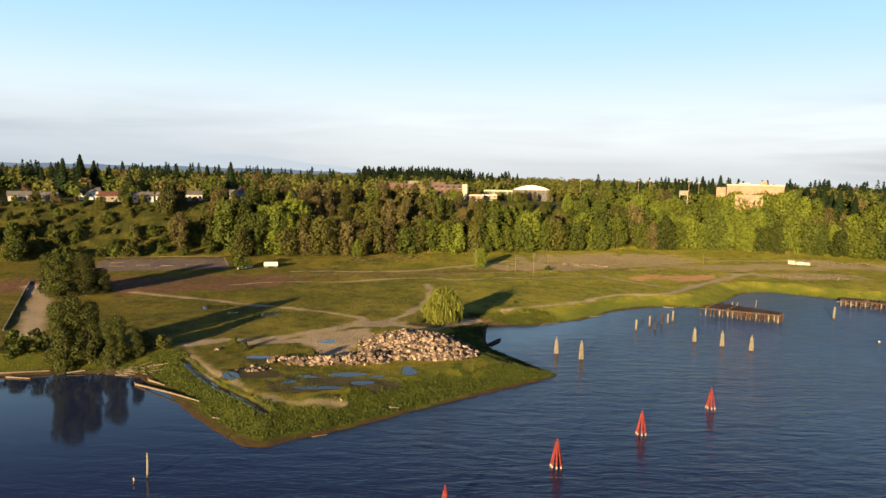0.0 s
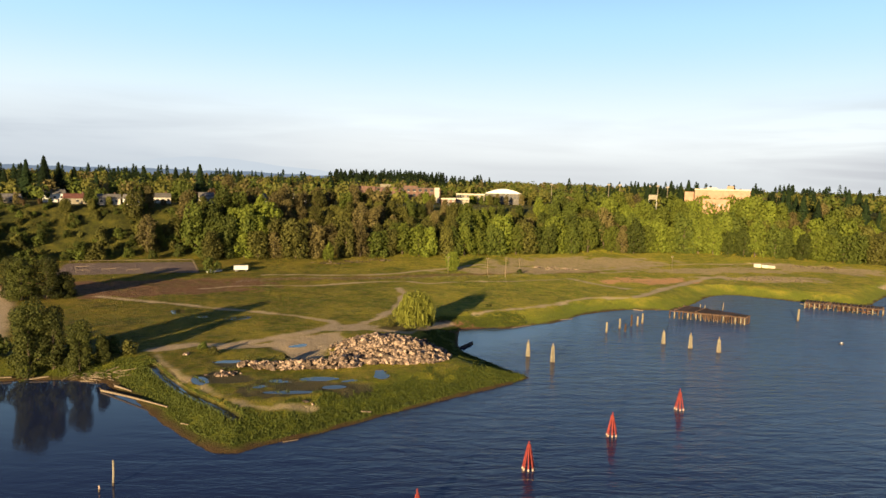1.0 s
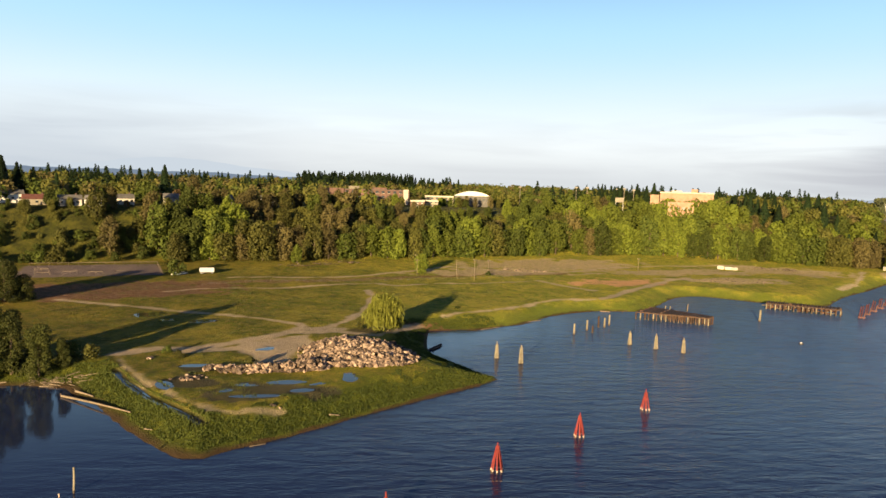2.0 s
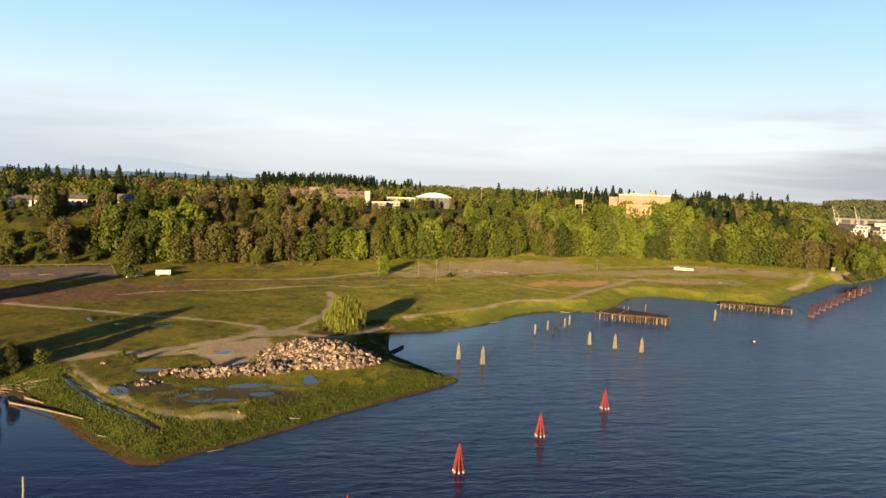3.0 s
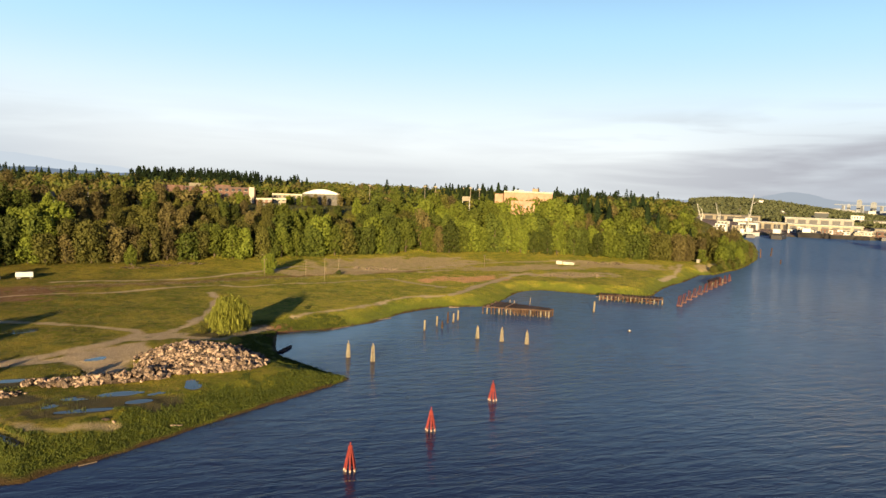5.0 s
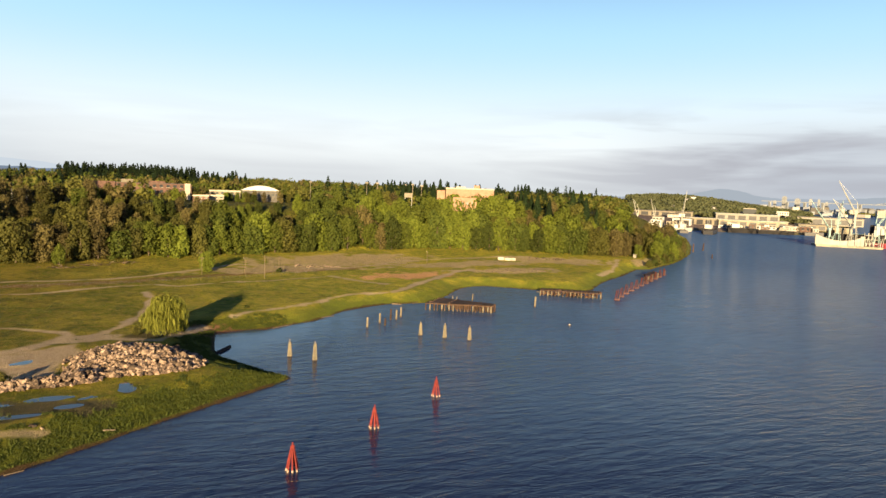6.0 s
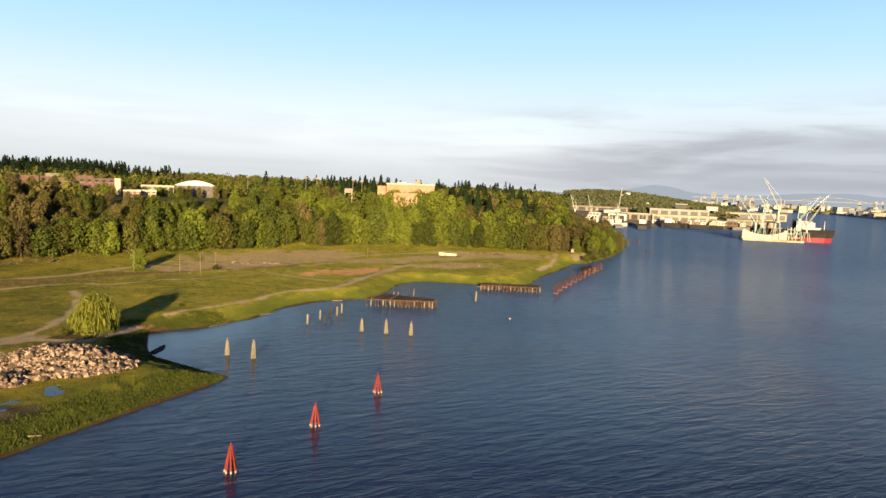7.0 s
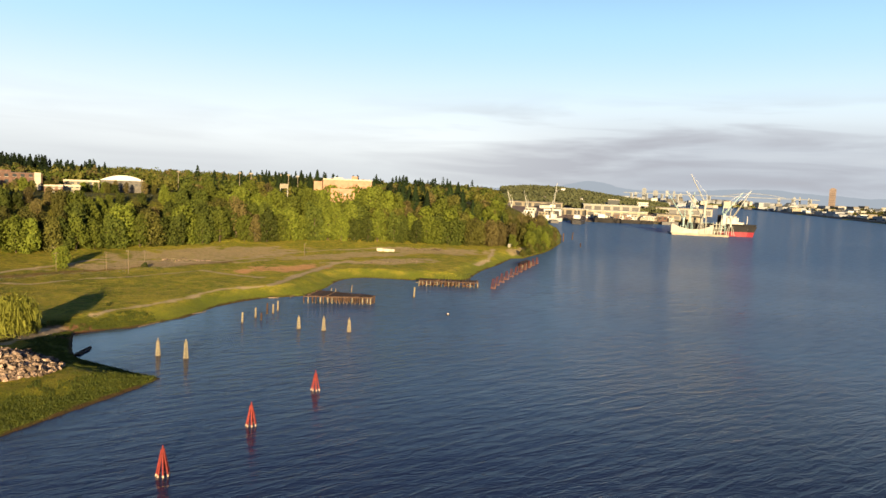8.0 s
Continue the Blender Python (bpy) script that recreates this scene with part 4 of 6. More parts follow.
def dolphin(x, y, tall, spread, count, material, label, group, turn, foot=None, top=0.26, r=0.2):
    """A cluster of piles that lean together towards the top."""
    root = thing("dolphin", pose(x, y, 0, 0, 0, turn), label, "mooring dolphin", group)
    rng = random.Random(int(x * 10))
    for i in range(count):
        a = 2 * math.pi * i / (count - 1) if i < count - 1 else 0
        k = 1.0 if i < count - 1 else 0.0
        h = tall * (rng.uniform(0.76, 0.92) if k else 1.03)
        low = Vector((spread * k * math.cos(a) * 1.55, spread * k * math.sin(a) * 1.55, -3.0))
        high = Vector((top * k * math.cos(a), top * k * math.sin(a), h))
        mid = low.lerp(high, 3.0 / (h + 3.0))
        p = part("timber_post", Geo().tube(mid, high, r, r * 0.85, 8, rng.uniform(-.05, .05), 2), material, root)
        d = (high - mid).normalized()
        if foot and k:
            part("white_foot", Geo().tube(mid, mid + d * tall * 0.08, r * 1.12, r * 1.1, 8), foot, p, "pale scuffed foot above the water")
        part("wet_foot", Geo().tube(low, mid + d * 0.25, r * 1.06, r * 1.06, 8), WET_WOOD, p, "dark wet foot at the waterline")
    return root


for x, y, h in ((1.1, 107.8, 5.4), (22.8, 128.7, 5.5), (44.5, 147.1, 5.3), (66.9, 165.7, 5.2)):
    dolphin(x, y, h, 1.12, 8, RED_WOOD, "cluster of red-painted timber piles with pale feet standing in the river", "red dolphins in the river", x * 7, WHITE_FOOT, 0.2, 0.165)
for x, y, h in ((37.0, 216.8, 5.4), (43.7, 210.3, 5.8), (88.7, 237.3, 5.0), (96.0, 231.2, 5.4), (103.5, 225.6, 5.3)):
    dolphin(x, y, h, 0.52, 8, PALE_WOOD, "cluster of bleached grey-yellow timber piles standing in the river", "pale dolphins in the bay", x * 5, None, 0.3)


def post(name, x, y, tall, r, material, label, group="", lean=(0.0, 0.0), category="pile"):
    root = thing(name, pose(x, y, 0), label, category, group)
    top = Vector((lean[0], lean[1], tall))
    part("timber_post", Geo().tube((0, 0, 0), top, r, r * 0.85, 9, 0.05, 2), material, root)
    part("wet_foot", Geo().tube(-top * (2.0 / tall), top * (0.5 / tall), r * 1.06, r * 1.05, 9), WET_WOOD, root, "dark wet foot at the waterline")
    return root


for x, y, h, mat in ((72.9, 254.1, 4.2, PALE_WOOD), (80.2, 261.7, 4.2, PALE_WOOD), (81.2, 257.7, 2.8, DARK_WOOD), (87.0, 268.6, 4.4, DARK_WOOD), (89.2, 267.8, 4.0, PALE_WOOD), (92.7, 272.4, 4.4, PALE_WOOD)):
    post("mooring_pile", x, y, h, 0.42, mat, "single bleached timber pile with a dark wet foot" if mat is PALE_WOOD else "short dark rotten timber pile", "piles near the bay shore", (0.1, 0.05))
post("mooring_pile", 163.7, 283.8, 5.2, 0.5, PALE_WOOD, "single pale timber pile standing off the ruined wharf", "", (0.3, 0.1))
post("mooring_pile", 489.4, 540.9, 8.5, 0.7, DARK_WOOD, "dark pile off the wooded cape", "piles off the cape")
post("mooring_pile", 517.5, 557.9, 8.0, 0.7, DARK_WOOD, "dark pile off the wooded cape", "piles off the cape", (1.2, 0.3))
post("mooring_pile", 462, 486, 4.0, 0.6, DARK_WOOD, "dark pile off the wooded cape", "piles off the cape")
post("mooring_pile", -53.0, 120.5, 4.6, 0.2, PALE_WOOD, "thin weathered timber pile alone in calm water", "", (0.05, 0.1))
post("marker_post", -54.3, 117.9, 1.1, 0.16, WHITE_FOOT, "short white-topped stake in the water", category="stake")

STEEL_DARK = rough_mat("dark_steel", (0.03, 0.03, 0.035), (0.06, 0.06, 0.065), 2.0, 0.5, metal=0.4)
WHITE_PAINT = rough_mat("white_paint", (0.46, 0.45, 0.43), (0.58, 0.57, 0.55), 0.6, 0.6, 0.1)
buoy = thing("mooring_buoy", pose(155.8, 240.9, 0, 0, 0, 30), "small white and dark mooring buoy afloat", "buoy")
part("float", Geo().tube((0, 0, -0.4), (0, 0, 0.45), 1.0, 0.85, 14), STEEL_DARK, buoy)
part("cap", Geo().tube((0, 0, 0.45), (0, 0, 0.8), 0.4, 0.2, 12), WHITE_PAINT, buoy, "white cap")
part("ring", Geo().tube((0.9, 0, 0.3), (1.5, 0.2, 0.35), 0.14, 0.1, 6), WHITE_PAINT, buoy)


def wharf(name, corner, along_v, back_v, tall, bays, rows, label, deck_cover=1.0, seed=1, narrow=1.0):
    """A ruined timber wharf: rows of posts, cap beams, and what is left of its deck planks."""
    rng = random.Random(seed)
    root = thing(name, pose(corner[0], corner[1], 0), label, "wharf")
    a, b = Vector((*along_v, 0)), Vector((*back_v, 0))
    n = a.cross(Vector((0, 0, 1))).normalized()
    heads = []
    for j in range(rows):
        for i in range(bays + 1):
            p = a * (i / bays) + b * (j / max(1, rows - 1)) * (1 + (narrow - 1) * i / bays) + Vector((rng.uniform(-.25, .25), rng.uniform(-.25, .25), 0))
            h = tall - 0.35 - (rng.uniform(0, 0.9) if deck_cover < 0.5 else 0)
            lean = Vector((rng.uniform(-.2, .2), rng.uniform(-.2, .2), 0))
            mat = PALE_WOOD if (j == 0 and rng.random() < 0.5) else DARK_WOOD
            ob = part("timber_post", Geo().tube(p - Vector((0, 0, 2)), p + lean + Vector((0, 0, h)), 0.32, 0.3, 8), mat, root)
            if j == 0:
                part("wet_foot", Geo().tube(p - Vector((0, 0, 1.5)), p + lean * 0.2 + Vector((0, 0, 0.8)), 0.34, 0.335, 8), WET_WOOD, ob)
    for j in range(rows):
        q0, q1 = b * (j / max(1, rows - 1)), a + b * (j / max(1, rows - 1)) * narrow
        part("cap_beam", Geo().box((q0 + q1) / 2 + Vector((0, 0, tall - 0.2)), ((q1 - q0).length + 0.6, 0.4, 0.4), math.atan2(q1.y - q0.y, q1.x - q0.x)), DARK_WOOD, root)
    planks = int(a.length / 0.9 * deck_cover)
    for k in range(planks):
        t = (k + 0.5) / planks
        if rng.random() < 0.12:
            continue
        ln = b.length * rng.uniform(0.82, 1.05) * (1 + (narrow - 1) * t)
        c = a * t + b.normalized() * ln * 0.5 + Vector((0, 0, tall + 0.13 + rng.uniform(-.04, .05)))
        part("plank", Geo().box(c, (0.78, ln, 0.2), math.atan2(b.y, b.x) - math.pi / 2 + rng.uniform(-.03, .03)), DARK_WOOD, root)
    return root


wharf("wharf", (109.6, 287.0), (26.2, -13.6), (11.0, 13.0), 3.2, 17, 4, "ruined dark timber wharf on rows of piles", 1.0, 3, 0.35)
wharf("wharf", (185.4, 316.4), (26.2, -17.4), (4.5, 6.5), 3.0, 16, 3, "collapsed timber wharf reduced to piles and beams", 0.6, 4)
wrng = random.Random(12)
for i in range(5):
    t = (i + 0.5) / 5
    fallen = thing("fallen_timbers", pose(186.5 + 25 * t, 319.5 - 16.8 * t, 0, 0, 0, -33 + wrng.uniform(-6, 6)), "heap of fallen rust-brown timbers among the wharf piles", "timber heap", "fallen wharf timbers")
    for k in range(9):
        q = Vector((wrng.uniform(-2.6, 2.6), wrng.uniform(-2, 2.6), wrng.uniform(0.3, 1.9)))
        e = Vector((wrng.uniform(1.4, 2.8), wrng.uniform(-0.7, 0.7), wrng.uniform(-0.5, 0.5)))
        part("timber", Geo().tube(q - e, q + e, 0.2, 0.16, 6), RUST_BROWN if k % 3 else PALE_WOOD, fallen)
for x, y, h in ((126, 296, 3.0), (129, 298, 2.4), (141, 306, 2.2)):
    post("mooring_pile", x, y, h + 1.5, 0.25, PALE_WOOD, "thin broken pile behind the ruined wharf", "broken piles behind the wharf", (0.4, 0.1))


def bent(x, y, turn, tall, seed):
    """One leaning frame of a former pier: three piles and a low cap."""
    rng = random.Random(seed)
    root = thing("pile_bent", pose(x, y, 0, 0, 0, turn), "rust-red leaning pile frame of a vanished pier", "pile bent", "row of pier frames")
    for i, mat in enumerate((RUST_WOOD, RUST_WOOD, DUSTY_ROSE)):
        q = Vector((0.9 * i - 0.9, rng.uniform(-.3, .3), 0))
        part("timber_post", Geo().tube(q - Vector((0.3, 0, 2)), q + Vector((0.7, rng.uniform(-.2, .2), tall * rng.uniform(0.85, 1.0) * (0.62 if i == 2 else 1))), 0.31, 0.27, 8), mat, root)
    part("cap_beam", Geo().box((0.1, -0.5, 0.75), (2.9, 0.35, 0.55)), DUSTY_ROSE, root, "paler low cap beam")
    return root


DUSTY_ROSE = rough_mat("faded_red_timber", (0.07, 0.036, 0.034), (0.125, 0.066, 0.062), 1.2, 0.85, vary=0.2)
RUST_WOOD = rough_mat("rust_red_timber", (0.035, 0.009, 0.010), (0.072, 0.018, 0.018), 1.2, 0.8, vary=0.2)
for i in range(11):
    t = i / 10
    bent(218 + 103 * t ** 1.05, 294 + 87.5 * t, -25 + i * 3, 6.0 - 0.4 * t, 50 + i)
wharf("pier_ruin", (286, 355), (22, 17), (4, 9), 3.6, 8, 2, "low ruin of a dark timber pier by the shore", 0.5, 8)


# ---- things on the flat ----
CONCRETE = rough_mat("broken_concrete", (0.085, 0.055, 0.04), (0.335, 0.25, 0.19), 0.9, 0.95, 0.5, vary=0.75)
CONCRETE_JOINED = rough_mat("broken_concrete_rest", (0.085, 0.055, 0.04), (0.335, 0.25, 0.19), 0.9, 0.95, 0.5, island=0.75)
DRIFT = rough_mat("driftwood", (0.11, 0.083, 0.056), (0.21, 0.165, 0.115), 1.5, 0.9, vary=0.25)
POLE_WOOD = rough_mat("pole_timber", (0.10, 0.075, 0.05), (0.18, 0.14, 0.095), 2.0, 0.9)
GREY_METAL = rough_mat("galvanised_metal", (0.32, 0.32, 0.32), (0.48, 0.48, 0.47), 3.0, 0.5, 0.1, metal=0.5)
GLASS_DARK = Mat("window_glass", 0.4, 0, 0.5).color((0.02, 0.025, 0.03)).m
CREAM_METAL = rough_mat("weathered_cream_metal", (0.30, 0.275, 0.22), (0.42, 0.39, 0.32), 0.6, 0.7, 0.1, vary=0.2)
RUBBER = rough_mat("tyre_rubber", (0.015, 0.015, 0.015), (0.03, 0.03, 0.03), 4.0)


def chunk(rng):
    """An angular lump about 1 m across."""
    bm = bmesh.new()
    for _ in range(12):
        p = Vector(rng.normal(size=3)).normalized()
        p = Vector((max(-.62, min(.62, p.x * 0.9)), max(-.5, min(.5, p.y * 0.8)), max(-.34, min(.34, p.z * 0.6))))
        bm.verts.new(p)
    bmesh.ops.convex_hull(bm, input=bm.verts)
    bmesh.ops.delete(bm, geom=[v for v in bm.verts if not v.link_faces], context="VERTS")
    me = bpy.data.meshes.new("concrete_lump")
    bm.to_mesh(me)
    bm.free()
    return me


crng = np.random.default_rng(77)
LUMPS = [chunk(crng) for _ in range(14)]
for me in LUMPS:
    me.materials.append(CONCRETE)


def heap_top(x, y):
    """Height of the rubble over the ground."""
    main = 3.9 * math.exp(-(((x + 9) / 12.5) ** 2 + ((y - 206) / 12.5) ** 2) ** 1.3)
    s_ = max(0.0, min(1.0, (x + 47) / 30))
    tail = (1.1 + 1.3 * s_) * math.exp(-(max(0.0, abs(x + 32) - 14.5) / 2) ** 2 - ((y - 187.6 + 9 * s_ * (1 - s_) - 2 * s_) / (1.9 + 1.6 * s_)) ** 2)
    spur = 1.6 * math.exp(-(((x - 2) / 8) ** 2 + ((y - 200) / 8) ** 2))
    lump = 0.5 * float(value_noise(np.array([x / 3.0]), np.array([y / 3.0]), 81)[0])
    return max(main + spur, tail) + lump * (main > 0.6)


# earth-brown filling, its colour darkened to give shade in the gaps
RUBBLE_FILL = rough_mat("rubble_gap_shade", (0.045, 0.03, 0.022), (0.10, 0.07, 0.05), 0.8)
heap = thing("rubble_heap", pose(0, 0, 0), "heap of broken pale concrete lumps on the dirt", "rubble heap")
core = Geo()
N = 30
hx, hy = np.linspace(-34, 14, N), np.linspace(180, 230, N)
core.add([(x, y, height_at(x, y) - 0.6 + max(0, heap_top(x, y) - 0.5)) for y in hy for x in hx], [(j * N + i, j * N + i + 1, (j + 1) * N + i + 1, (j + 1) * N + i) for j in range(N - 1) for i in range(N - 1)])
part("core", core, RUBBLE_FILL, heap, "earth-brown rubble filling, darkened as shade between the lumps")
placed, rest_v, rest_f = 0, [], []
tries = 0
while tries < 34000 and placed < 2700:
    tries += 1
    x, y = crng.uniform(-50, 12), crng.uniform(176, 230)
    h = heap_top(x, y)
    if h < 0.55:
        continue
    sz = crng.uniform(0.55, 1.3) if crng.uniform() < 0.88 else crng.uniform(1.3, 2.0)
    z = height_at(x, y) + h - 0.25 + crng.uniform(-0.25, 0.3)
    mtx = pose(x, y, z, crng.uniform(-50, 50), crng.uniform(-50, 50), crng.uniform(0, 360)) @ Matrix.Diagonal((sz, sz * crng.uniform(0.7, 1.1), sz * crng.uniform(0.7, 1.2), 1))
    me = LUMPS[int(crng.integers(14))]
    placed += 1
    if placed <= 300:
        ob = part("concrete_lump", me, None, heap)
        ob.matrix_basis = mtx
    else:
        o = len(rest_v)
        rest_v += [tuple(mtx @ v.co) for v in me.vertices]
        rest_f += [tuple(o + i for i in p.vertices) for p in me.polygons]
rest = Geo()
rest.v, rest.f = rest_v, rest_f
tagged(part("lump_rest", rest, CONCRETE_JOINED, heap), kind="stuff")

# smaller scattered stones
for cx, cy, n, r in ((-49.1, 178.9, 34, 3.6), (-66, 199, 4, 1.2), (205, 392, 70, 20), (190, 387, 40, 12), (222, 384, 40, 14), (-24, 158, 3, 1.2), (85.6, 419.9, 26, 9), (79, 422, 14, 5), (97, 418, 14, 5)):
    small = thing("stone_scatter", pose(cx, cy, 0), "loose scatter of pale broken stones on the grass", "stones", "stone scatters")
    for _ in range(n):
        x, y = cx + crng.normal(0, r * 0.5), cy + crng.normal(0, r * 0.35)
        ob = part("stone", LUMPS[int(crng.integers(14))], None, small)
        ob.matrix_basis = pose(x - cx, y - cy, height_at(x, y) + 0.1, 0, 20, crng.uniform(0, 360)) @ Matrix.Scale(crng.uniform(0.3, 0.75) if x > 150 else crng.uniform(0.4, 1.1), 4)


def log(x0, y0, x1, y1, r, label, group="driftwood", branch=True, mat=None, raise_=0.0):
    z0, z1 = max(0, height_at(x0, y0)) + r * 0.8 + raise_, max(0, height_at(x1, y1)) + r * 0.8
    root = thing("driftwood_log", pose(x0, y0, z0), label, "log", group)
    d = Vector((x1 - x0, y1 - y0, z1 - z0))
    part("log", Geo().tube((0, 0, 0), d, r, r * 0.6, 9, min(0.2, d.length * 0.006), 4), mat or DRIFT, root)
    if branch:
        part("root_stub", Geo().tube((0, 0, 0), Vector((-0.8, 0.5, 0.9)) * r * 2.2, r * 0.6, r * 0.2, 6), mat or DRIFT, root)
    return root


log(-79.5, 175.2, -57.3, 159.6, 0.29, "long bleached driftwood trunk along the waterline")
log(-77, 177.5, -71, 173, 0.3, "bleached driftwood log on the bank")
for i in range(46):
    x, y = crng.uniform(-94, -79), crng.uniform(183.5, 188.5)
    a, ln = crng.uniform(-1.3, 1.3), crng.uniform(1.0, 4.0)
    log(x, y, x + ln * math.cos(a), y + ln * math.sin(a) * 0.7, crng.uniform(0.07, 0.16), "bleached driftwood stick washed up on the shore", "driftwood on the western shore", False)
for x0, y0, x1, y1, r in ((-119, 181, -107, 184.3, 0.3), (-116, 179.5, -109, 178.5, 0.25), (-104, 183, -98, 185.5, 0.25), (38, 260.6, 46, 266, 0.17), (60, 277, 66, 280.5, 0.18),
                          (99, 304, 103, 302, 0.25), (109, 303, 112, 305, 0.2), (-51, 150, -49, 149, 0.14), (-12, 158.5, -9.6, 159, 0.2), (-27, 141.5, -24, 143, 0.12)):
    log(x0, y0, x1, y1, r, "weathered log lying on the river bank", "logs on the bank", False)
# sunken hulk of timbers in the cove
hulk = thing("timber_wreck", pose(18.4, 230.5, 0, 0, 0, -29), "low flat wreck of dark timbers in the cove", "wreck")
for i in range(4):
    part("timber", Geo().box((0.4 * i - 0.6, 0.6 * (i % 3) - 0.4 * i, 0.25 + 0.05 * (i % 2)), (0.36, 10.5 - 1.2 * i, 0.32), 0.02 * (i % 3)), DARK_WOOD, hulk)
for i in range(3):
    part("cross_beam", Geo().box((-0.1, -3.4 + 2.8 * i, 0.5), (1.6 - 0.2 * i, 0.3, 0.2), 0.1 * i), DARK_WOOD, hulk)
for (x0, y0), (x1, y1) in (((-141.6, 218.6), (-161.3, 257.7)), ((-161.5, 258.2), (-187.5, 310.2))):
    pipe = thing("pipe", pose(x0, y0, 0), "long pale pipe lying beside a dirt track", "pipe", "pipes by the track")
    for i in range(8):
        ends = [(x0 + (x1 - x0) * k / 8, y0 + (y1 - y0) * k / 8) for k in (i, i + 1)]
        p, q = (Vector((x - x0, y - y0, height_at(x, y) + 0.22)) for x, y in ends)
        part("pipe_length", Geo().tube(p, q, 0.3, 0.3, 9), PALE_WOOD, pipe)
# brush and scrap timber at the foot of the bluff
for cx, cy, n in ((-50, 408, 30), (-34, 416, 30), (-20, 424, 26), (275, 447, 20), (262, 452, 16)):
    heap2 = thing("brush_pile", pose(cx, cy, height_at(cx, cy)), "brown heap of cut brush and scrap timber", "brush pile", "brush piles")
    for _ in range(n):
        p = Vector((crng.normal(0, 4.5), crng.normal(0, 2), crng.uniform(0, 0.9)))
        d = Vector((crng.normal(), crng.normal(), crng.uniform(-.2, .5))).normalized() * crng.uniform(1.5, 4)
        part("branch", Geo().tube(p, p + d, 0.16, 0.09, 5), DARK_WOOD if crng.uniform() < 0.6 else POLE_WOOD, heap2)


def box_trailer(x, y, rz, ln, label):
    root = thing("box_trailer", pose(x, y, height_at(x, y), 0, 0, rz), label, "trailer")
    part("box", Geo().box((0, 0, 2.15), (ln, 2.4, 2.2)), WHITE_PAINT, root)
    for s in range(6):
        part("rib", Geo().box((-ln / 2 + ln * (s + 0.5) / 6, -1.22, 2.15), (0.08, 0.05, 2.1)), GREY_METAL, root)
    part("chassis", Geo().box((0, 0, 0.9), (ln * 0.95, 1.2, 0.3)), STEEL_DARK, root, "dark steel chassis")
    for dx in (-ln * 0.38, -ln * 0.26, ln * 0.36):
        for dy in (-1.05, 1.05):
            w_ = part("wheel", Geo().tube((dx, dy - 0.15, 0.5), (dx, dy + 0.15, 0.5), 0.5, 0.5, 14), RUBBER, root, "black tyre")
            part("rim", Geo().tube((dx, dy - 0.17, 0.5), (dx, dy + 0.17, 0.5), 0.26, 0.26, 10), GREY_METAL, w_)
    return root


box_trailer(-93.6, 372.5, 14, 7.3, "white box trailer parked on the grass beside a round bush")
for i, (dx, ln, hh) in enumerate(((0, 4.4, 2.2), (4.6, 3.8, 1.8), (8.6, 4.2, 1.7))):
    x, y = 229.0 + dx * 0.88, 449.5 - dx * 0.47
    c_ = thing("shipping_container", pose(x, y, height_at(x, y) - 0.1, 0, 0, -28), "cream-white container standing on the bare ground", "container", "containers on the flat")
    part("body", Geo().box((0, 0, hh / 2), (ln, 2.4, hh)), CREAM_METAL, c_)
    for k in range(5):
        part("rib", Geo().box((-ln / 2 + ln * (k + 0.5) / 5, -1.22, hh / 2), (0.09, 0.06, hh * 0.92)), CREAM_METAL, c_)
    part("roof", Geo().box((0, 0, hh + 0.05), (ln + 0.1, 2.5, 0.1)), GREY_METAL, c_)
hut = thing("pump_hut", pose(349.5, 451.0, height_at(349.5, 451.0), 0, 0, 30), "small white hut on the shore by the cape", "hut")
part("wall", Geo().box((0, 0, 1.2), (2.0, 2.2, 2.6)), CREAM_METAL, hut)
part("roof", Geo().box((0, 0, 2.6), (2.4, 2.6, 0.2)), GREY_METAL, hut)
part("door", Geo().box((0.3, -1.12, 1.0), (0.9, 0.06, 2.0)), STEEL_DARK, hut, "dark door")


def utility_pole(x, y, tall):
    root = thing("utility_pole", pose(x, y, height_at(x, y), 0, 0, 20), "weathered wooden utility pole on the flat", "pole", "utility poles")
    part("pole", Geo().tube((0, 0, -0.5), (0, 0, tall), 0.17, 0.12, 8), POLE_WOOD, root)
    part("crossarm", Geo().box((0, 0, tall - 0.7), (2.4, 0.16, 0.18)), POLE_WOOD, root)
    for dx in (-1.0, 0.0, 1.0):
        part("insulator", Geo().tube((dx, 0, tall - 0.6), (dx, 0, tall - 0.35), 0.07, 0.05, 6), WHITE_PAINT, root)


for x, y, h in ((18.8, 386.5, 9.5), (19.3, 405, 10), (41.2, 386.8, 9.5), (49.7, 373.2, 12), (164, 430.8, 8.5), (62, 404, 8)):
    utility_pole(x, y, h)

# fence along the upper track
fence = thing("wire_fence", pose(0, 0, 0), "low post-and-wire fence across the meadow", "fence")
FENCE = [(-86, 333), (-62, 347), (-30, 353), (10, 363), (45, 376), (80, 392)]
prev = None
s = 0.0
while (at := along(FENCE, s)):
    p = Vector((at[0], at[1], height_at(at[0], at[1])))
    part("post", Geo().tube(p - Vector((0, 0, .3)), p + Vector((0, 0, 1.3)), 0.07, 0.06, 6), POLE_WOOD, fence)
    if prev:
        for h in (0.7, 1.25):
            part("wire", Geo().tube(prev + Vector((0, 0, h)), p + Vector((0, 0, h)), 0.015, 0.015, 3), GREY_METAL, fence)
    prev = p
    s += 4.2


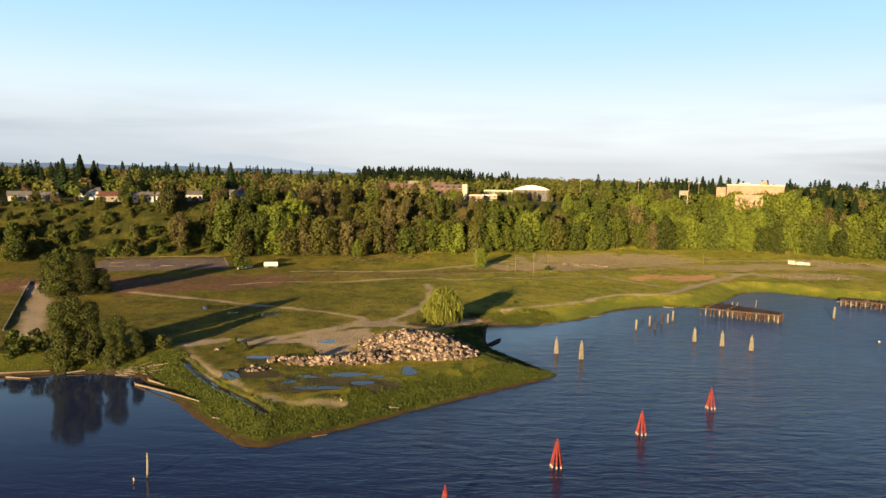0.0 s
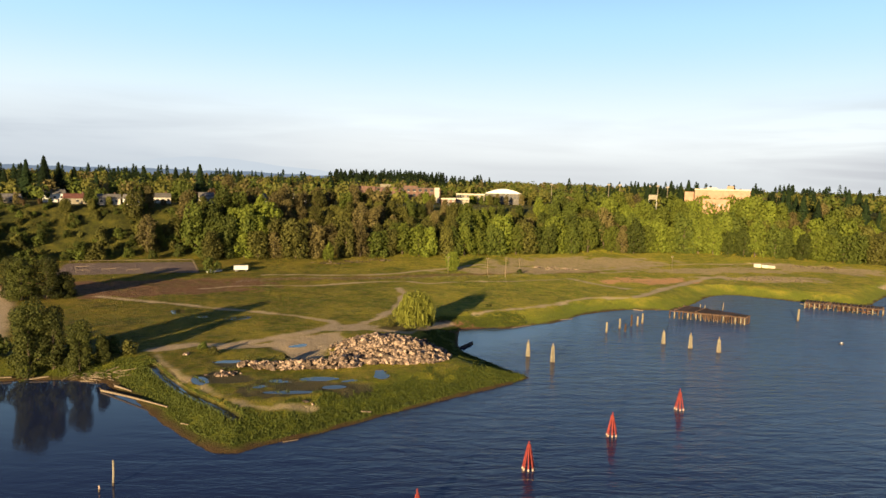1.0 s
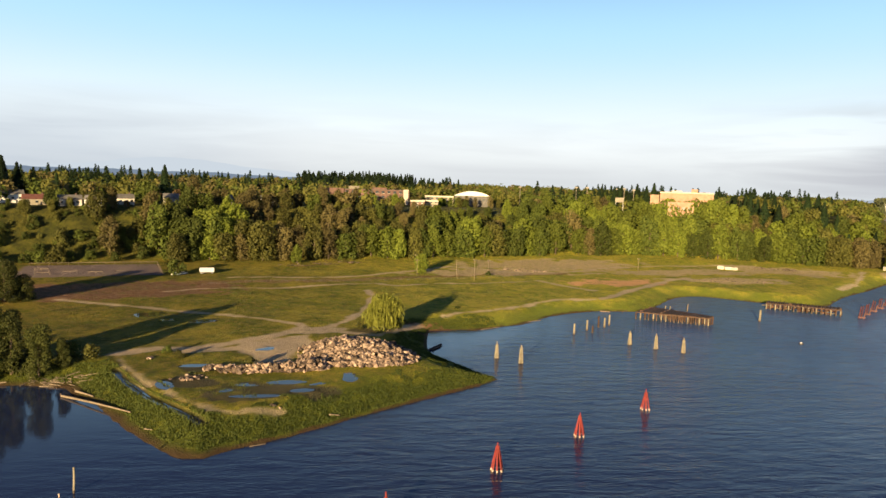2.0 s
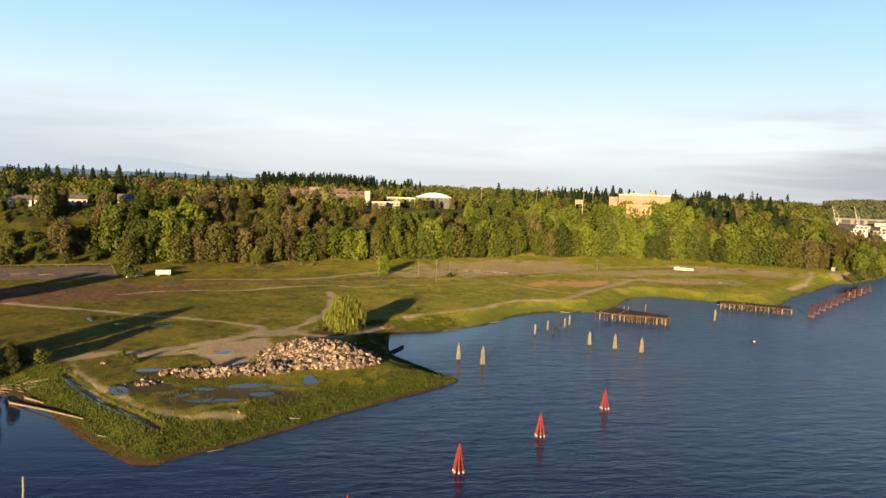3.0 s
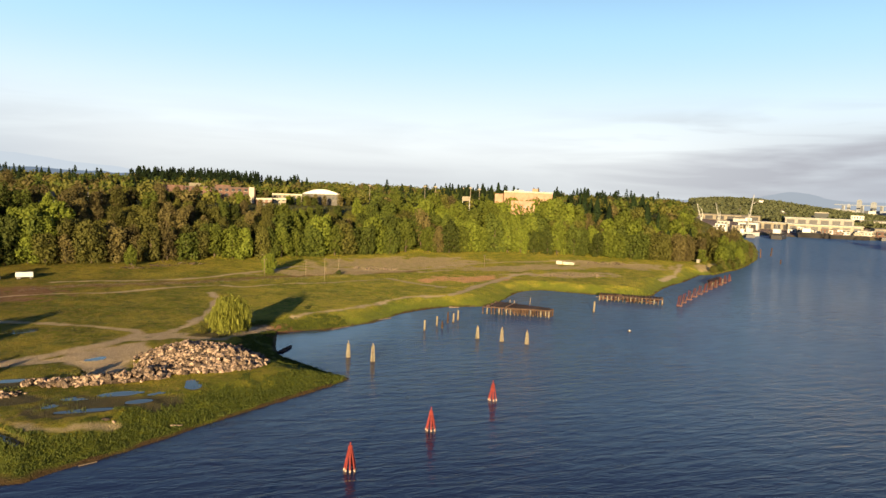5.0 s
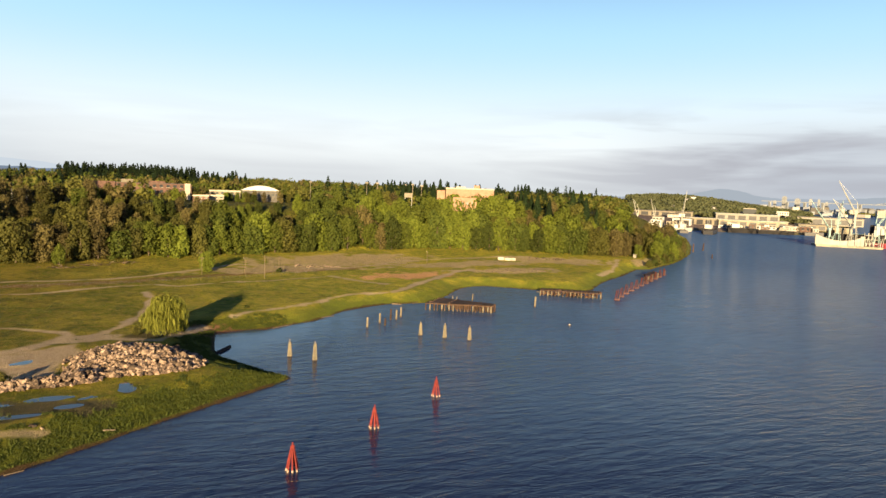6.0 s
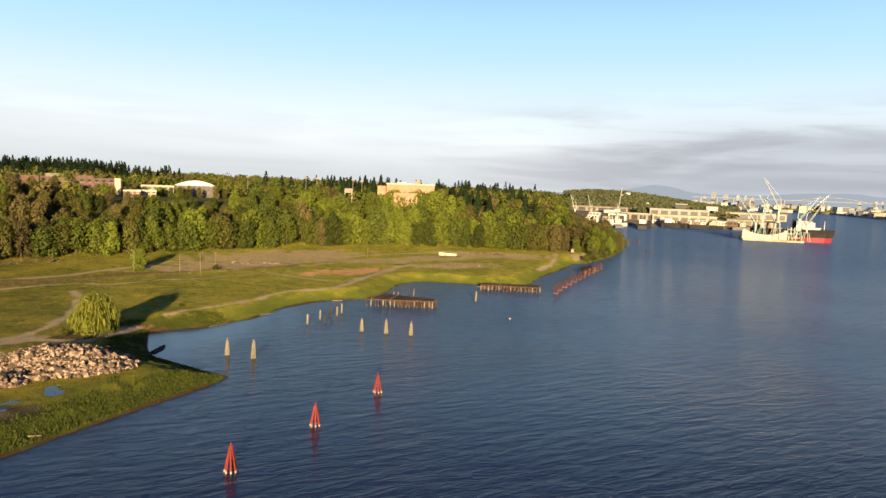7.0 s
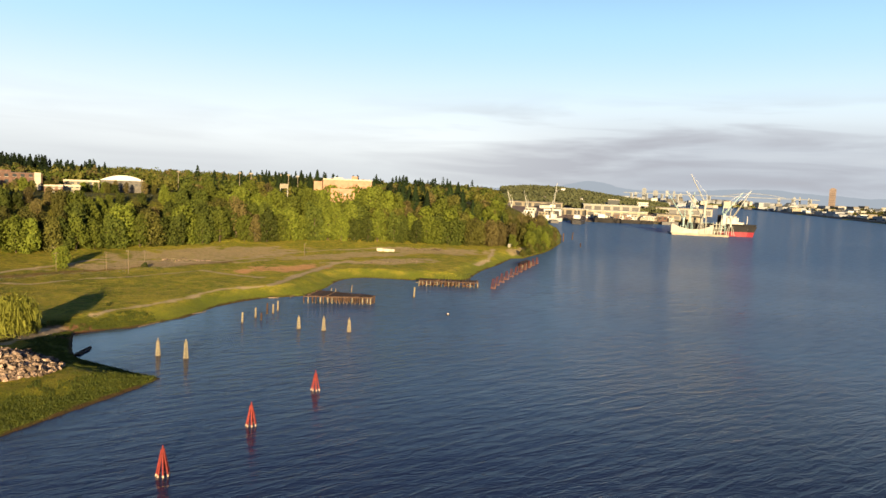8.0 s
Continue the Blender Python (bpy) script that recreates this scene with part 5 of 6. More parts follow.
def railing(x0, y0, x1, y1, tall, label):
    root = thing("railing", pose(x0, y0, height_at(x0, y0)), label, "railing", "railings round the paved lot")
    d = Vector((x1 - x0, y1 - y0, height_at(x1, y1) - height_at(x0, y0)))
    n = max(2, int(d.length / 4))
    for i in range(n + 1):
        p = d * (i / n)
        part("post", Geo().tube(p - Vector((0, 0, 0.4)), p + Vector((0, 0, tall)), 0.08, 0.08, 6), DRIFT, root)
    part("top_rail", Geo().tube(Vector((0, 0, tall)), d + Vector((0, 0, tall)), 0.12, 0.12, 6), DRIFT, root)
    return root


railing(-186, 377, -160, 386.5, 1.5, "pale pipe railing along the back of a paved lot")
railing(-160, 386.5, -127, 397.5, 1.5, "pale pipe railing along the back of a paved lot")
railing(-127, 397.5, -113, 362, 1.3, "pale pipe railing at the end of a paved lot")
for x, y in ((-171, 352), (-160, 357), (-148, 358), (-136, 363), (-176, 362)):
    railing(x, y, x + 6, y + 1.8, 1.4, "short pale pipe barrier on a paved lot")

# parked white car and van by the lot
CAR_WHITE = Mat("car_paint_white", 0.3, 0, 0.5)
CAR_WHITE.color(CAR_WHITE.mix(CAR_WHITE.noise(2.0), (0.5, 0.5, 0.49), (0.58, 0.58, 0.57)))


def car(x, y, rz):
    root = thing("car", pose(x, y, height_at(x, y) + 0.02, 0, 0, rz), "white car parked beside the paved lot", "car", "parked cars")
    part("body", Geo().box((0, 0, 0.65), (4.4, 1.75, 0.65)), CAR_WHITE.m, root)
    part("cabin", Geo().box((-0.2, 0, 1.25), (2.4, 1.6, 0.6), taper=0.78), GLASS_DARK, root, "dark glazed cabin")
    part("roof", Geo().box((-0.2, 0, 1.57), (1.8, 1.25, 0.06)), CAR_WHITE.m, root)
    for dx in (-1.4, 1.4):
        for dy in (-0.8, 0.8):
            part("wheel", Geo().tube((dx, dy - 0.11, 0.33), (dx, dy + 0.11, 0.33), 0.33, 0.33, 12), RUBBER, root, "black tyre")


car(-106.5, 362, 20)
car(-104.0, 366, 60)


# ---- buildings on the plateau ----
BRICK = rough_mat("red_brick", (0.095, 0.057, 0.045), (0.15, 0.088, 0.07), 0.5, 0.9, 0.2)
PINK_BRICK = rough_mat("salmon_brick", (0.27, 0.16, 0.11), (0.35, 0.215, 0.15), 0.3, 0.9, 0.2)
TRIM = rough_mat("pale_stone_trim", (0.34, 0.30, 0.24), (0.46, 0.41, 0.34), 0.5, 0.85, 0.1)
ROOF_GREY = rough_mat("grey_roofing", (0.09, 0.085, 0.08), (0.16, 0.15, 0.14), 0.8, 0.9, 0.2, vary=0.3)
ROOF_RED = rough_mat("red_roofing", (0.10, 0.04, 0.032), (0.16, 0.065, 0.05), 0.8, 0.9, 0.2)
SIDING = rough_mat("pale_siding", (0.30, 0.28, 0.25), (0.44, 0.41, 0.37), 0.4, 0.8, 0.1, vary=0.35)
TAN = rough_mat("tan_metal_siding", (0.19, 0.165, 0.125), (0.29, 0.255, 0.195), 0.1, 0.7, 0.1, vary=0.25)
CITY = rough_mat("pale_tower_facade", (0.20, 0.215, 0.245), (0.28, 0.295, 0.325), 0.02, 0.8, 0.0, vary=0.2)
CITY_BROWN = rough_mat("brown_tower_facade", (0.15, 0.115, 0.105), (0.20, 0.155, 0.14), 0.02, 0.8, 0.0)


def block(name, x, y, rz, w, d, z0, z1, wall, label, category="building", windows=(0, 0), group="", trim=True, roof=None):
    """A flat-roofed building with a parapet and its windows."""
    root = thing(name, pose(x, y, z0, 0, 0, rz), label, category, group)
    h = z1 - z0
    part("wall", Geo().box((0, 0, h / 2 - 1), (w, d, h + 2)), wall, root)
    part("roof", Geo().box((0, 0, h + 0.1), (w - 1.0, d - 1.0, 0.3)), roof or ROOF_GREY, root)
    if trim:
        for sx, sy, cx, cy in ((w + .5, .5, 0, -d / 2), (w + .5, .5, 0, d / 2), (.5, d - .5, -w / 2, 0), (.5, d - .5, w / 2, 0)):
            part("parapet", Geo().box((cx, cy, h + 0.1), (sx, sy, 1.0)), TRIM, root)
    rows, cols = windows
    for r in range(rows):
        for c in range(cols):
            zc = h * (r + 0.55) / rows
            xc = -w / 2 + w * (c + 0.5) / cols
            win = part("window", Geo().box((xc, -d / 2 - 0.02, zc), (w / cols * 0.5, 0.16, h / rows * 0.5)), GLASS_DARK, root)
            part("sill", Geo().box((xc, -d / 2 - 0.1, zc - h / rows * 0.28), (w / cols * 0.56, 0.3, 0.2)), TRIM, win)
    return root


def facing(x, y):
    """The turn that shows a building's front to the river."""
    return math.degrees(math.atan2(-x, y)) + 0.0


b = block("campus_hall", -17, 640, 8, 76, 22, 37, 50.2, BRICK, "long flat-roofed red-brick hall with pale trim among trees", windows=(3, 14), trim=False)
for dx, w_, mat in ((-30, 16, BRICK), (34.5, 4.5, TRIM)):
    part("bay", Geo().box((dx, -11.6, 6.8), (w_, 1.6, 14.2)), mat, b, "projecting bay")
part("stair_tower", Geo().box((-12, -3, 14.4), (9, 8, 3.4)), TAN, b, "tan stair tower")
part("plant_room", Geo().box((12, 2, 14), (12, 8, 2.4)), BRICK, b)

gym = thing("sports_hall", pose(80, 634, 37, 0, 0, -6), "sports hall with a white vaulted roof", "building")
part("wall", Geo().box((0, 0, 4.5), (32, 26, 11)), ROOF_GREY, gym)
vault = Geo()
n = 14
pts = [(-16.8 + 33.6 * i / n, 10 + 5.6 * (math.sin(math.pi * (0.08 + 0.84 * i / n)) - 0.25)) for i in range(n + 1)]
vault.add([(x, -13.6, z) for x, z in pts] + [(x, 13.6, z) for x, z in pts], [(i, i + 1, n + 2 + i, n + 1 + i) for i in range(n)] + [tuple(range(n, -1, -1)), tuple(range(n + 1, 2 * n + 2))])
part("roof", vault, WHITE_PAINT, gym, "white vaulted roof")
for i in range(8):
    part("window", Geo().box((-14 + 4 * i, -13.06, 6.5), (2.4, 0.2, 2)), GLASS_DARK, gym)
block("campus_annex", 50, 640, -4, 26, 14, 37, 45.5, TAN, "low tan annex beside the sports hall", windows=(2, 6))
block("campus_annex", 36, 600, -4, 20, 12, 37, 42, TAN, "low tan annex half hidden by trees", windows=(2, 5), roof=ROOF_GREY)
block("campus_annex", 28, 585, -10, 12, 10, 36, 42, BRICK, "small brick annex half hidden by trees", windows=(2, 3))

p = block("residence_hall", 248, 552, -24, 41, 24, 36, 55.0, PINK_BRICK, "broad salmon-brick hall with a stepped roofline", windows=(0, 0))
part("wing", Geo().box((-25, 4, 8.5), (7, 16, 17)), PINK_BRICK, p)
part("front_wing", Geo().box((-4, -15.5, 5.8), (20, 8, 11.6)), PINK_BRICK, p)
part("roof_house", Geo().box((6, 0, 20.6), (5, 5, 3.2)), PINK_BRICK, p)
part("roof_house", Geo().box((-8, 3, 19.9), (8, 6, 1.6)), TRIM, p)
for i in range(4):
    part("window", Geo().box((-11 + 4.6 * i, -19.56, 6.5), (1.8, 0.2, 2.2)), GLASS_DARK, p)


def house(x, y, rz, w, d, h, wall, roof, label):
    z = height_at(x, y)
    root = thing("house", pose(x, y, z, 0, 0, rz), label, "house", "houses on the bluff edge")
    part("wall", Geo().box((0, 0, h / 2 - 0.5), (w, d, h + 1)), wall, root)
    k = d * 0.34
    g = Geo().add([(-w / 2 - .5, -d / 2 - .5, h), (w / 2 + .5, -d / 2 - .5, h), (w / 2 + .5, d / 2 + .5, h), (-w / 2 - .5, d / 2 + .5, h), (-w / 2 - .3, 0, h + k), (w / 2 + .3, 0, h + k)],
                  [(0, 1, 5, 4), (2, 3, 4, 5), (1, 2, 5), (3, 0, 4), (3, 2, 1, 0)])
    rf = part("roof", g, roof, root)
    part("chimney", Geo().box((w * 0.25, d * 0.1, h + k), (0.8, 0.8, 1.8)), BRICK, rf)
    for i in range(3):
        win = part("window", Geo().box((-w * 0.33 + w * 0.33 * i, -d / 2 - 0.03, h * 0.58), (1.5, 0.12, 1.3)), GLASS_DARK, root)
        part("frame", Geo().box((-w * 0.33 + w * 0.33 * i, -d / 2 - 0.06, h * 0.58 + 0.72), (1.8, 0.16, 0.14)), WHITE_PAINT, win)
    part("door", Geo().box((w * 0.17, -d / 2 - 0.03, 1.0), (0.95, 0.1, 2.0)), STEEL_DARK, root, "dark front door")
    return root


for x, y, w_, h, wall, roof, lab in (
        (-232, 452, 12, 5.5, WHITE_PAINT, ROOF_GREY, "white two-storey house with a grey gable roof"), (-193, 442, 13, 3.4, SIDING, ROOF_GREY, "low pale house with a grey roof"),
        (-180, 446, 10, 3.6, WHITE_PAINT, ROOF_GREY, "low white house with a wide front"), (-258, 420, 13, 3.0, SIDING, ROOF_GREY, "low pale house on the bluff edge"),
        (-246, 428, 11, 2.8, TAN, ROOF_GREY, "low tan house on the bluff edge"),
        (-212, 440, 14, 3.6, TAN, ROOF_RED, "brown house with a red roof"), (-172, 475, 10, 4.0, SIDING, ROOF_GREY, "pale house among garden trees"),
        (-150, 500, 10, 4.5, SIDING, ROOF_GREY, "pale house among garden trees"), (-118, 520, 11, 4.5, SIDING, ROOF_GREY, "grey gabled house among garden trees"),
        (-90, 540, 10, 4.5, WHITE_PAINT, ROOF_GREY, "white gabled house among garden trees"), (300, 560, 14, 6, TAN, ROOF_RED, "house with a rust-red roof behind trees"),
        (-284, 405, 12, 3.2, SIDING, ROOF_GREY, "low pale house on the bluff edge")):
    house(x, y, facing(x, y) + (x * 7 % 20 - 10), w_, 8.5, h, wall, roof, lab)


def floodlight(x, y, top):
    z = height_at(x, y)
    root = thing("floodlight_mast", pose(x, y, z, 0, 0, -16), "tall pale floodlight mast of a sports field", "mast", "floodlight masts")
    part("mast", Geo().tube((0, 0, -1), (0, 0, top - z), 0.3, 0.2, 7), TAN, root)
    part("lamp_rack", Geo().box((0, -0.3, top - z - 0.8), (2.6, 0.4, 1.0)), TAN, root)


for x, y, top in ((167.5, 597, 58), (176.4, 594, 58), (199.7, 587, 57.5), (206.5, 584.6, 57.9), (214, 582, 57), (120, 610, 57)):
    floodlight(x, y, top)
scoreboard = thing("scoreboard", pose(201, 580, 37, 0, 0, -18), "plain pale board on posts beside the sports field", "board")
part("panel", Geo().box((0, 0, 10.5), (7, 0.5, 4)), TAN, scoreboard)
for dx in (-3, 3):
    part("post", Geo().tube((dx, 0.3, -1), (dx, 0.3, 12), 0.25, 0.25, 6), GREY_METAL, scoreboard)

# ---- shipyard ----
HULL_BLACK = rough_mat("black_hull_paint", (0.012, 0.012, 0.014), (0.022, 0.02, 0.02), 0.1, 0.85, 0.05)
HULL_RED = rough_mat("red_antifouling", (0.15, 0.010, 0.022), (0.21, 0.018, 0.033), 0.1, 0.6, 0.05)
CRANE_BLUE = rough_mat("pale_blue_crane_paint", (0.22, 0.34, 0.34), (0.34, 0.46, 0.45), 0.3, 0.6, 0.05)
CRANE_WHITE = rough_mat("cream_crane_paint", (0.27, 0.275, 0.25), (0.38, 0.375, 0.34), 0.3, 0.6, 0.05)
DOCK_CREAM = rough_mat("cream_dock_paint", (0.29, 0.275, 0.25), (0.39, 0.375, 0.345), 0.1, 0.7, 0.1)


def crane(x, y, base, boom_len, boom_up, turn, mat, label, tower=22.0):
    """A slewing quay crane: legs, tower, cab and lattice boom."""
    root = thing("crane", pose(x, y, base, 0, 0, turn), label, "crane", "shipyard cranes")
    for sx in (-4, 4):
        for sy in (-4, 4):
            part("leg", Geo().tube((sx, sy, 0), (sx * 0.5, sy * 0.5, tower * 0.6), 0.4, 0.32, 6), mat, root)
    part("tower", Geo().box((0, 0, tower * 0.78), (2.0, 2.0, tower * 0.45)), mat, root)
    part("cab", Geo().box((0, -1, tower + 1.5), (3.2, 3.6, 2.8)), mat, root)
    tip = Vector((boom_len * math.cos(radians(boom_up)), 0, tower + 3 + boom_len * math.sin(radians(boom_up))))
    boom = Geo()
    foot = Vector((2, 0, tower + 3))
    for o in ((0, 0.9, 0), (0, -0.9, 0), (-0.8, 0, 1.2)):
        boom.tube(foot + Vector(o), tip, 0.36, 0.24, 5)
    for k in range(9):
        a_ = foot.lerp(tip, k / 9)
        b_ = foot.lerp(tip, (k + 1) / 9)
        boom.tube(a_ + Vector((0, 0.8 * (1 - k / 9), 0)), b_ - Vector((0, 0.8 * (1 - k / 9), 0)), 0.22, 0.22, 4)
    part("boom", boom, mat, root)
    part("mast", Geo().tube((-2, 0, tower + 3), (-1, 0, tower + 14), 0.6, 0.4, 5), mat, root)
    part("stay", Geo().tube((-1, 0, tower + 14), tip, 0.15, 0.15, 4), GREY_METAL, root)


# floating dry dock
ax = Vector((804.6 - 751, 569.7 - 618, 0))
dock_turn = math.degrees(math.atan2(ax.y, ax.x))
L_ = ax.length
dock = thing("floating_dock", pose(751, 618, 0, 0, 0, dock_turn), "cream floating dry dock with a sagging wing wall and end towers", "dry dock")
part("pontoon", Geo().box((L_ / 2, 14, 0.8), (L_, 36, 3.2)), TAN, dock)
wing = Geo()
n = 16
top = [(3 + (L_ * 0.66) * i / n, 8.0 + 5.6 * (2 * i / n - 1) ** 2) for i in range(n + 1)]
wing.add([(x, 0, 2.2) for x, z in top] + [(x, 0, z) for x, z in top] + [(x, 4, 2.2) for x, z in top] + [(x, 4, z) for x, z in top],
         [(i, i + 1, n + 2 + i, n + 1 + i) for i in range(n)] + [(2 * n + 3 + i, 2 * n + 2 + i, 3 * n + 3 + i, 3 * n + 4 + i) for i in range(n)] +
         [(n + 1 + i, n + 2 + i, 3 * n + 4 + i, 3 * n + 3 + i) for i in range(n)] + [(0, n + 1, 3 * n + 3, 2 * n + 2), (n, 3 * n + 2, 4 * n + 3, 2 * n + 1)])
part("wing_wall", wing, DOCK_CREAM, dock, "cream wing wall with a sagging top edge")
for x_, w_ in ((1.0, 3.5), (L_ * 0.70, 4.0)):
    part("end_tower", Geo().box((x_, 2, 8), (w_, 5, 13)), DOCK_CREAM, dock)
for i in range(3):
    for sx in (-1, 1):
        part("lattice_leg", Geo().tube((L_ * 0.8 + 4 * i - 3, 1, 2), (L_ * 0.8 + 4 * i + sx * 2.5 - 3, 1, 19), 0.5, 0.4, 5), CRANE_WHITE, dock)
    part("lattice_bar", Geo().box((L_ * 0.84, 1, 6 + 5 * i), (14, 0.6, 0.7)), CRANE_WHITE, dock)
part("deck_shed", Geo().box((L_ * 0.42, 26, 13), (18, 10, 20)), TAN, dock)
docked = thing("barge", pose(751 + ax.x * 0.4 + 12, 618 + ax.y * 0.4 + 14, 2.4, 0, 0, dock_turn), "dark barge hull standing in the dry dock", "barge")
part("hull", Geo().prism([(-16, -8), (24, -8), (32, 0), (24, 8), (-16, 8)], 0, 13.5), HULL_BLACK, docked)
part("deck_house", Geo().box((-10, 0, 15.5), (8, 10, 5)), DARK_WOOD, docked)


def hull_mesh(ln, beam, z0, z1, flare0, flare1):
    """A ship's side between two heights; the bow lies at +x and rakes forward."""
    g = Geo()
    rings = []
    for z, fl in ((z0, flare0), (z1, flare1)):
        ring = []
        for i in range(13):
            t = i / 12
            x = -ln / 2 + ln * t + fl * t ** 6
            w_ = beam / 2 * min(1, (1 - t) * 3.2) ** 0.6 if t > 0.68 else beam / 2
            ring.append((x, w_, z))
        rings.append(ring + [(x, -w_, z) for x, w_, z in reversed(ring)])
    m_ = len(rings[0])
    g.add(rings[0] + rings[1], [(i, (i + 1) % m_, m_ + (i + 1) % m_, m_ + i) for i in range(m_)] + [tuple(range(m_, 2 * m_)), tuple(range(m_ - 1, -1, -1))])
    return g


ship = thing("cargo_ship", pose(818, 615, 0, 0, 0, -62), "cargo ship with black and red hull and white deckhouse", "ship")
part("lower_hull", hull_mesh(80, 30, -2, 6.6, 0, 2), HULL_RED, ship, "red antifouling paint").location = (20, 0, 0)
part("upper_hull", hull_mesh(80, 30, 6.6, 14.0, 2, 5), HULL_BLACK, ship).location = (20, 0, 0)
part("bulwark", hull_mesh(34, 24, 14.0, 16.5, 2, 4), HULL_BLACK, ship).location = (44, 0, 0)
for i, (dx, w_, h) in enumerate(((34, 12, 11), (26, 11, 13), (43, 9, 5))):
    part("deckhouse", Geo().box((dx, 0, 14 + h / 2), (w_, 22 - 3 * i, h)), WHITE_PAINT, ship, "white deckhouse")
part("bridge_wing", Geo().box((34, 0, 25.6), (6, 26, 1.8)), WHITE_PAINT, ship)
part("funnel", Geo().box((17, 0, 21), (6, 6, 14), taper=0.8), HULL_BLACK, ship)
for dx in (2, -12):
    part("hatch", Geo().box((dx, 0, 15), (11, 18, 2)), CRANE_BLUE, ship)
part("foremast", Geo().tube((52, 0, 14), (52, 0, 28), 0.5, 0.3, 6), WHITE_PAINT, ship)
part("anchor", Geo().box((54, -7, 10), (1.5, 1.5, 2.5)), STEEL_DARK, ship)

for x, y, base, ln, up, turn, mat, tw in ((762 + 20, 596, 2, 38, 52, 150, CRANE_WHITE, 24), (766, 612, 2, 44, 50, 165, CRANE_BLUE, 18), (780, 590, 2, 42, 60, 140, CRANE_WHITE, 40),
                                          (800, 575, 2, 36, 52, -40, CRANE_BLUE, 26), (806, 568, 2, 44, 58, -35, CRANE_WHITE, 20), (772, 606, 2, 30, 66, 20, CRANE_BLUE, 26)):
    crane(x, y, base, ln, up, turn, mat, "quay crane with a raised lattice boom over the dry dock", tw)


def shed(x, y, rz, w, d, h, wall, roof, doors, label):
    """A shipyard hall with dark panels on its front for the shade in big doorways."""
    z = max(4.0, height_at(x, y))
    root = thing("shipyard_hall", pose(x, y, z, 0, 0, rz), label, "hall", "shipyard halls")
    part("wall", Geo().box((0, 0, h / 2 - 1), (w, d, h + 2)), wall, root)
    part("roof", Geo().box((0, 0, h + 0.4), (w + 2, d + 2, 1.2)), roof, root)
    for i in range(doors):
        part("doorway", Geo().box((-w / 2 + w * (i + 0.5) / doors, -d / 2 - 0.05, h * 0.38), (w / doors * 0.7, 0.3, h * 0.76)), STEEL_DARK, root, "dark panel for the shade inside an open doorway")
    return root


shed(961, 923, -36, 112, 30, 11, TAN, CRANE_WHITE, 7, "long tan shipyard hall with big doorways")
shed(1065, 880, -36, 60, 26, 9, TAN, ROOF_GREY, 4, "low tan shipyard hall")
shed(905, 975, -50, 60, 26, 11, TAN, CRANE_WHITE, 4, "pale shipyard hall near the quay")
shed(840, 960, -50, 30, 20, 12, WHITE_PAINT, ROOF_GREY, 2, "small white shipyard hall")
shed(1120, 1090, -40, 120, 40, 12, SIDING, CRANE_WHITE, 6, "broad pale hall behind the shipyard")
shed(1000, 1210, -44, 130, 40, 10, TAN, ROOF_GREY, 6, "broad tan hall behind the shipyard")
shed(1300, 1060, -38, 150, 40, 14, SIDING, ROOF_GREY, 6, "broad pale hall behind the shipyard")
block("office_tower", 1190, 1150, -46, 26, 22, 4, 34, GLASS_DARK, "dark glazed office block behind the shipyard", windows=(0, 0))
block("office_block", 1265, 1130, -46, 24, 18, 4, 30, WHITE_PAINT, "white office block behind the shipyard", windows=(3, 5))
frng = np.random.default_rng(55)
for i in range(34):
    t = frng.uniform(0, 1)
    x, y = 860 + 120 * t + frng.uniform(0, 40), 880 - 70 * t + frng.uniform(4, 40)
    w_, d_, h_ = frng.uniform(6, 16), frng.uniform(5, 10), frng.uniform(3, 9)
    block("yard_shed", x, y, frng.uniform(-60, -20), w_, d_, max(3, height_at(x, y)), max(3, height_at(x, y)) + h_, [WHITE_PAINT, TAN, SIDING, BRICK][int(frng.integers(4))], "small workshop on the shipyard quay", "shed", (1, 2), "quay workshops", False)


def barge(x, y, rz, ln, beam, h, mat, label, house_=True):
    root = thing("barge", pose(x, y, 0, 0, 0, rz), label, "barge", "moored vessels")
    part("hull", Geo().prism([(-ln / 2, -beam / 2), (ln * 0.4, -beam / 2), (ln / 2, 0), (ln * 0.4, beam / 2), (-ln / 2, beam / 2)], -1, h), mat, root)
    part("deck", Geo().box((-2, 0, h + 0.15), (ln * 0.8, beam * 0.8, 0.3)), ROOF_GREY, root)
    if house_:
        part("deckhouse", Geo().box((-ln * 0.25, 0, h + 3.3), (ln * 0.25, beam * 0.6, 6)), WHITE_PAINT, root)
        part("mast", Geo().tube((-ln * 0.25, 0, h + 6), (-ln * 0.25, 0, h + 16), 0.4, 0.2, 5), CRANE_WHITE, root)


barge(775, 822, 40, 60, 14, 5, STEEL_DARK, "long dark barge moored off the shipyard", False)
barge(800, 850, 40, 70, 16, 7, HULL_BLACK, "dark work vessel with a white deckhouse")
barge(742, 846, 55, 40, 12, 4, STEEL_DARK, "grey vessel moored at the shipyard", False)
barge(905, 835, -36, 80, 16, 6, HULL_BLACK, "black barge along the quay", False)
barge(985, 790, -36, 70, 14, 5, STEEL_DARK, "dark barge along the quay", False)
barge(868, 850, -36, 46, 12, 8, HULL_BLACK, "tug with a white deckhouse at the quay")
barge(770, 872, 30, 44, 11, 6, WHITE_PAINT, "white work vessel moored at the shipyard")
barge(748, 868, 50, 30, 9, 5, CRANE_WHITE, "cream work vessel moored at the shipyard")
barge(815, 868, 30, 38, 10, 6, WHITE_PAINT, "white work vessel moored at the shipyard")
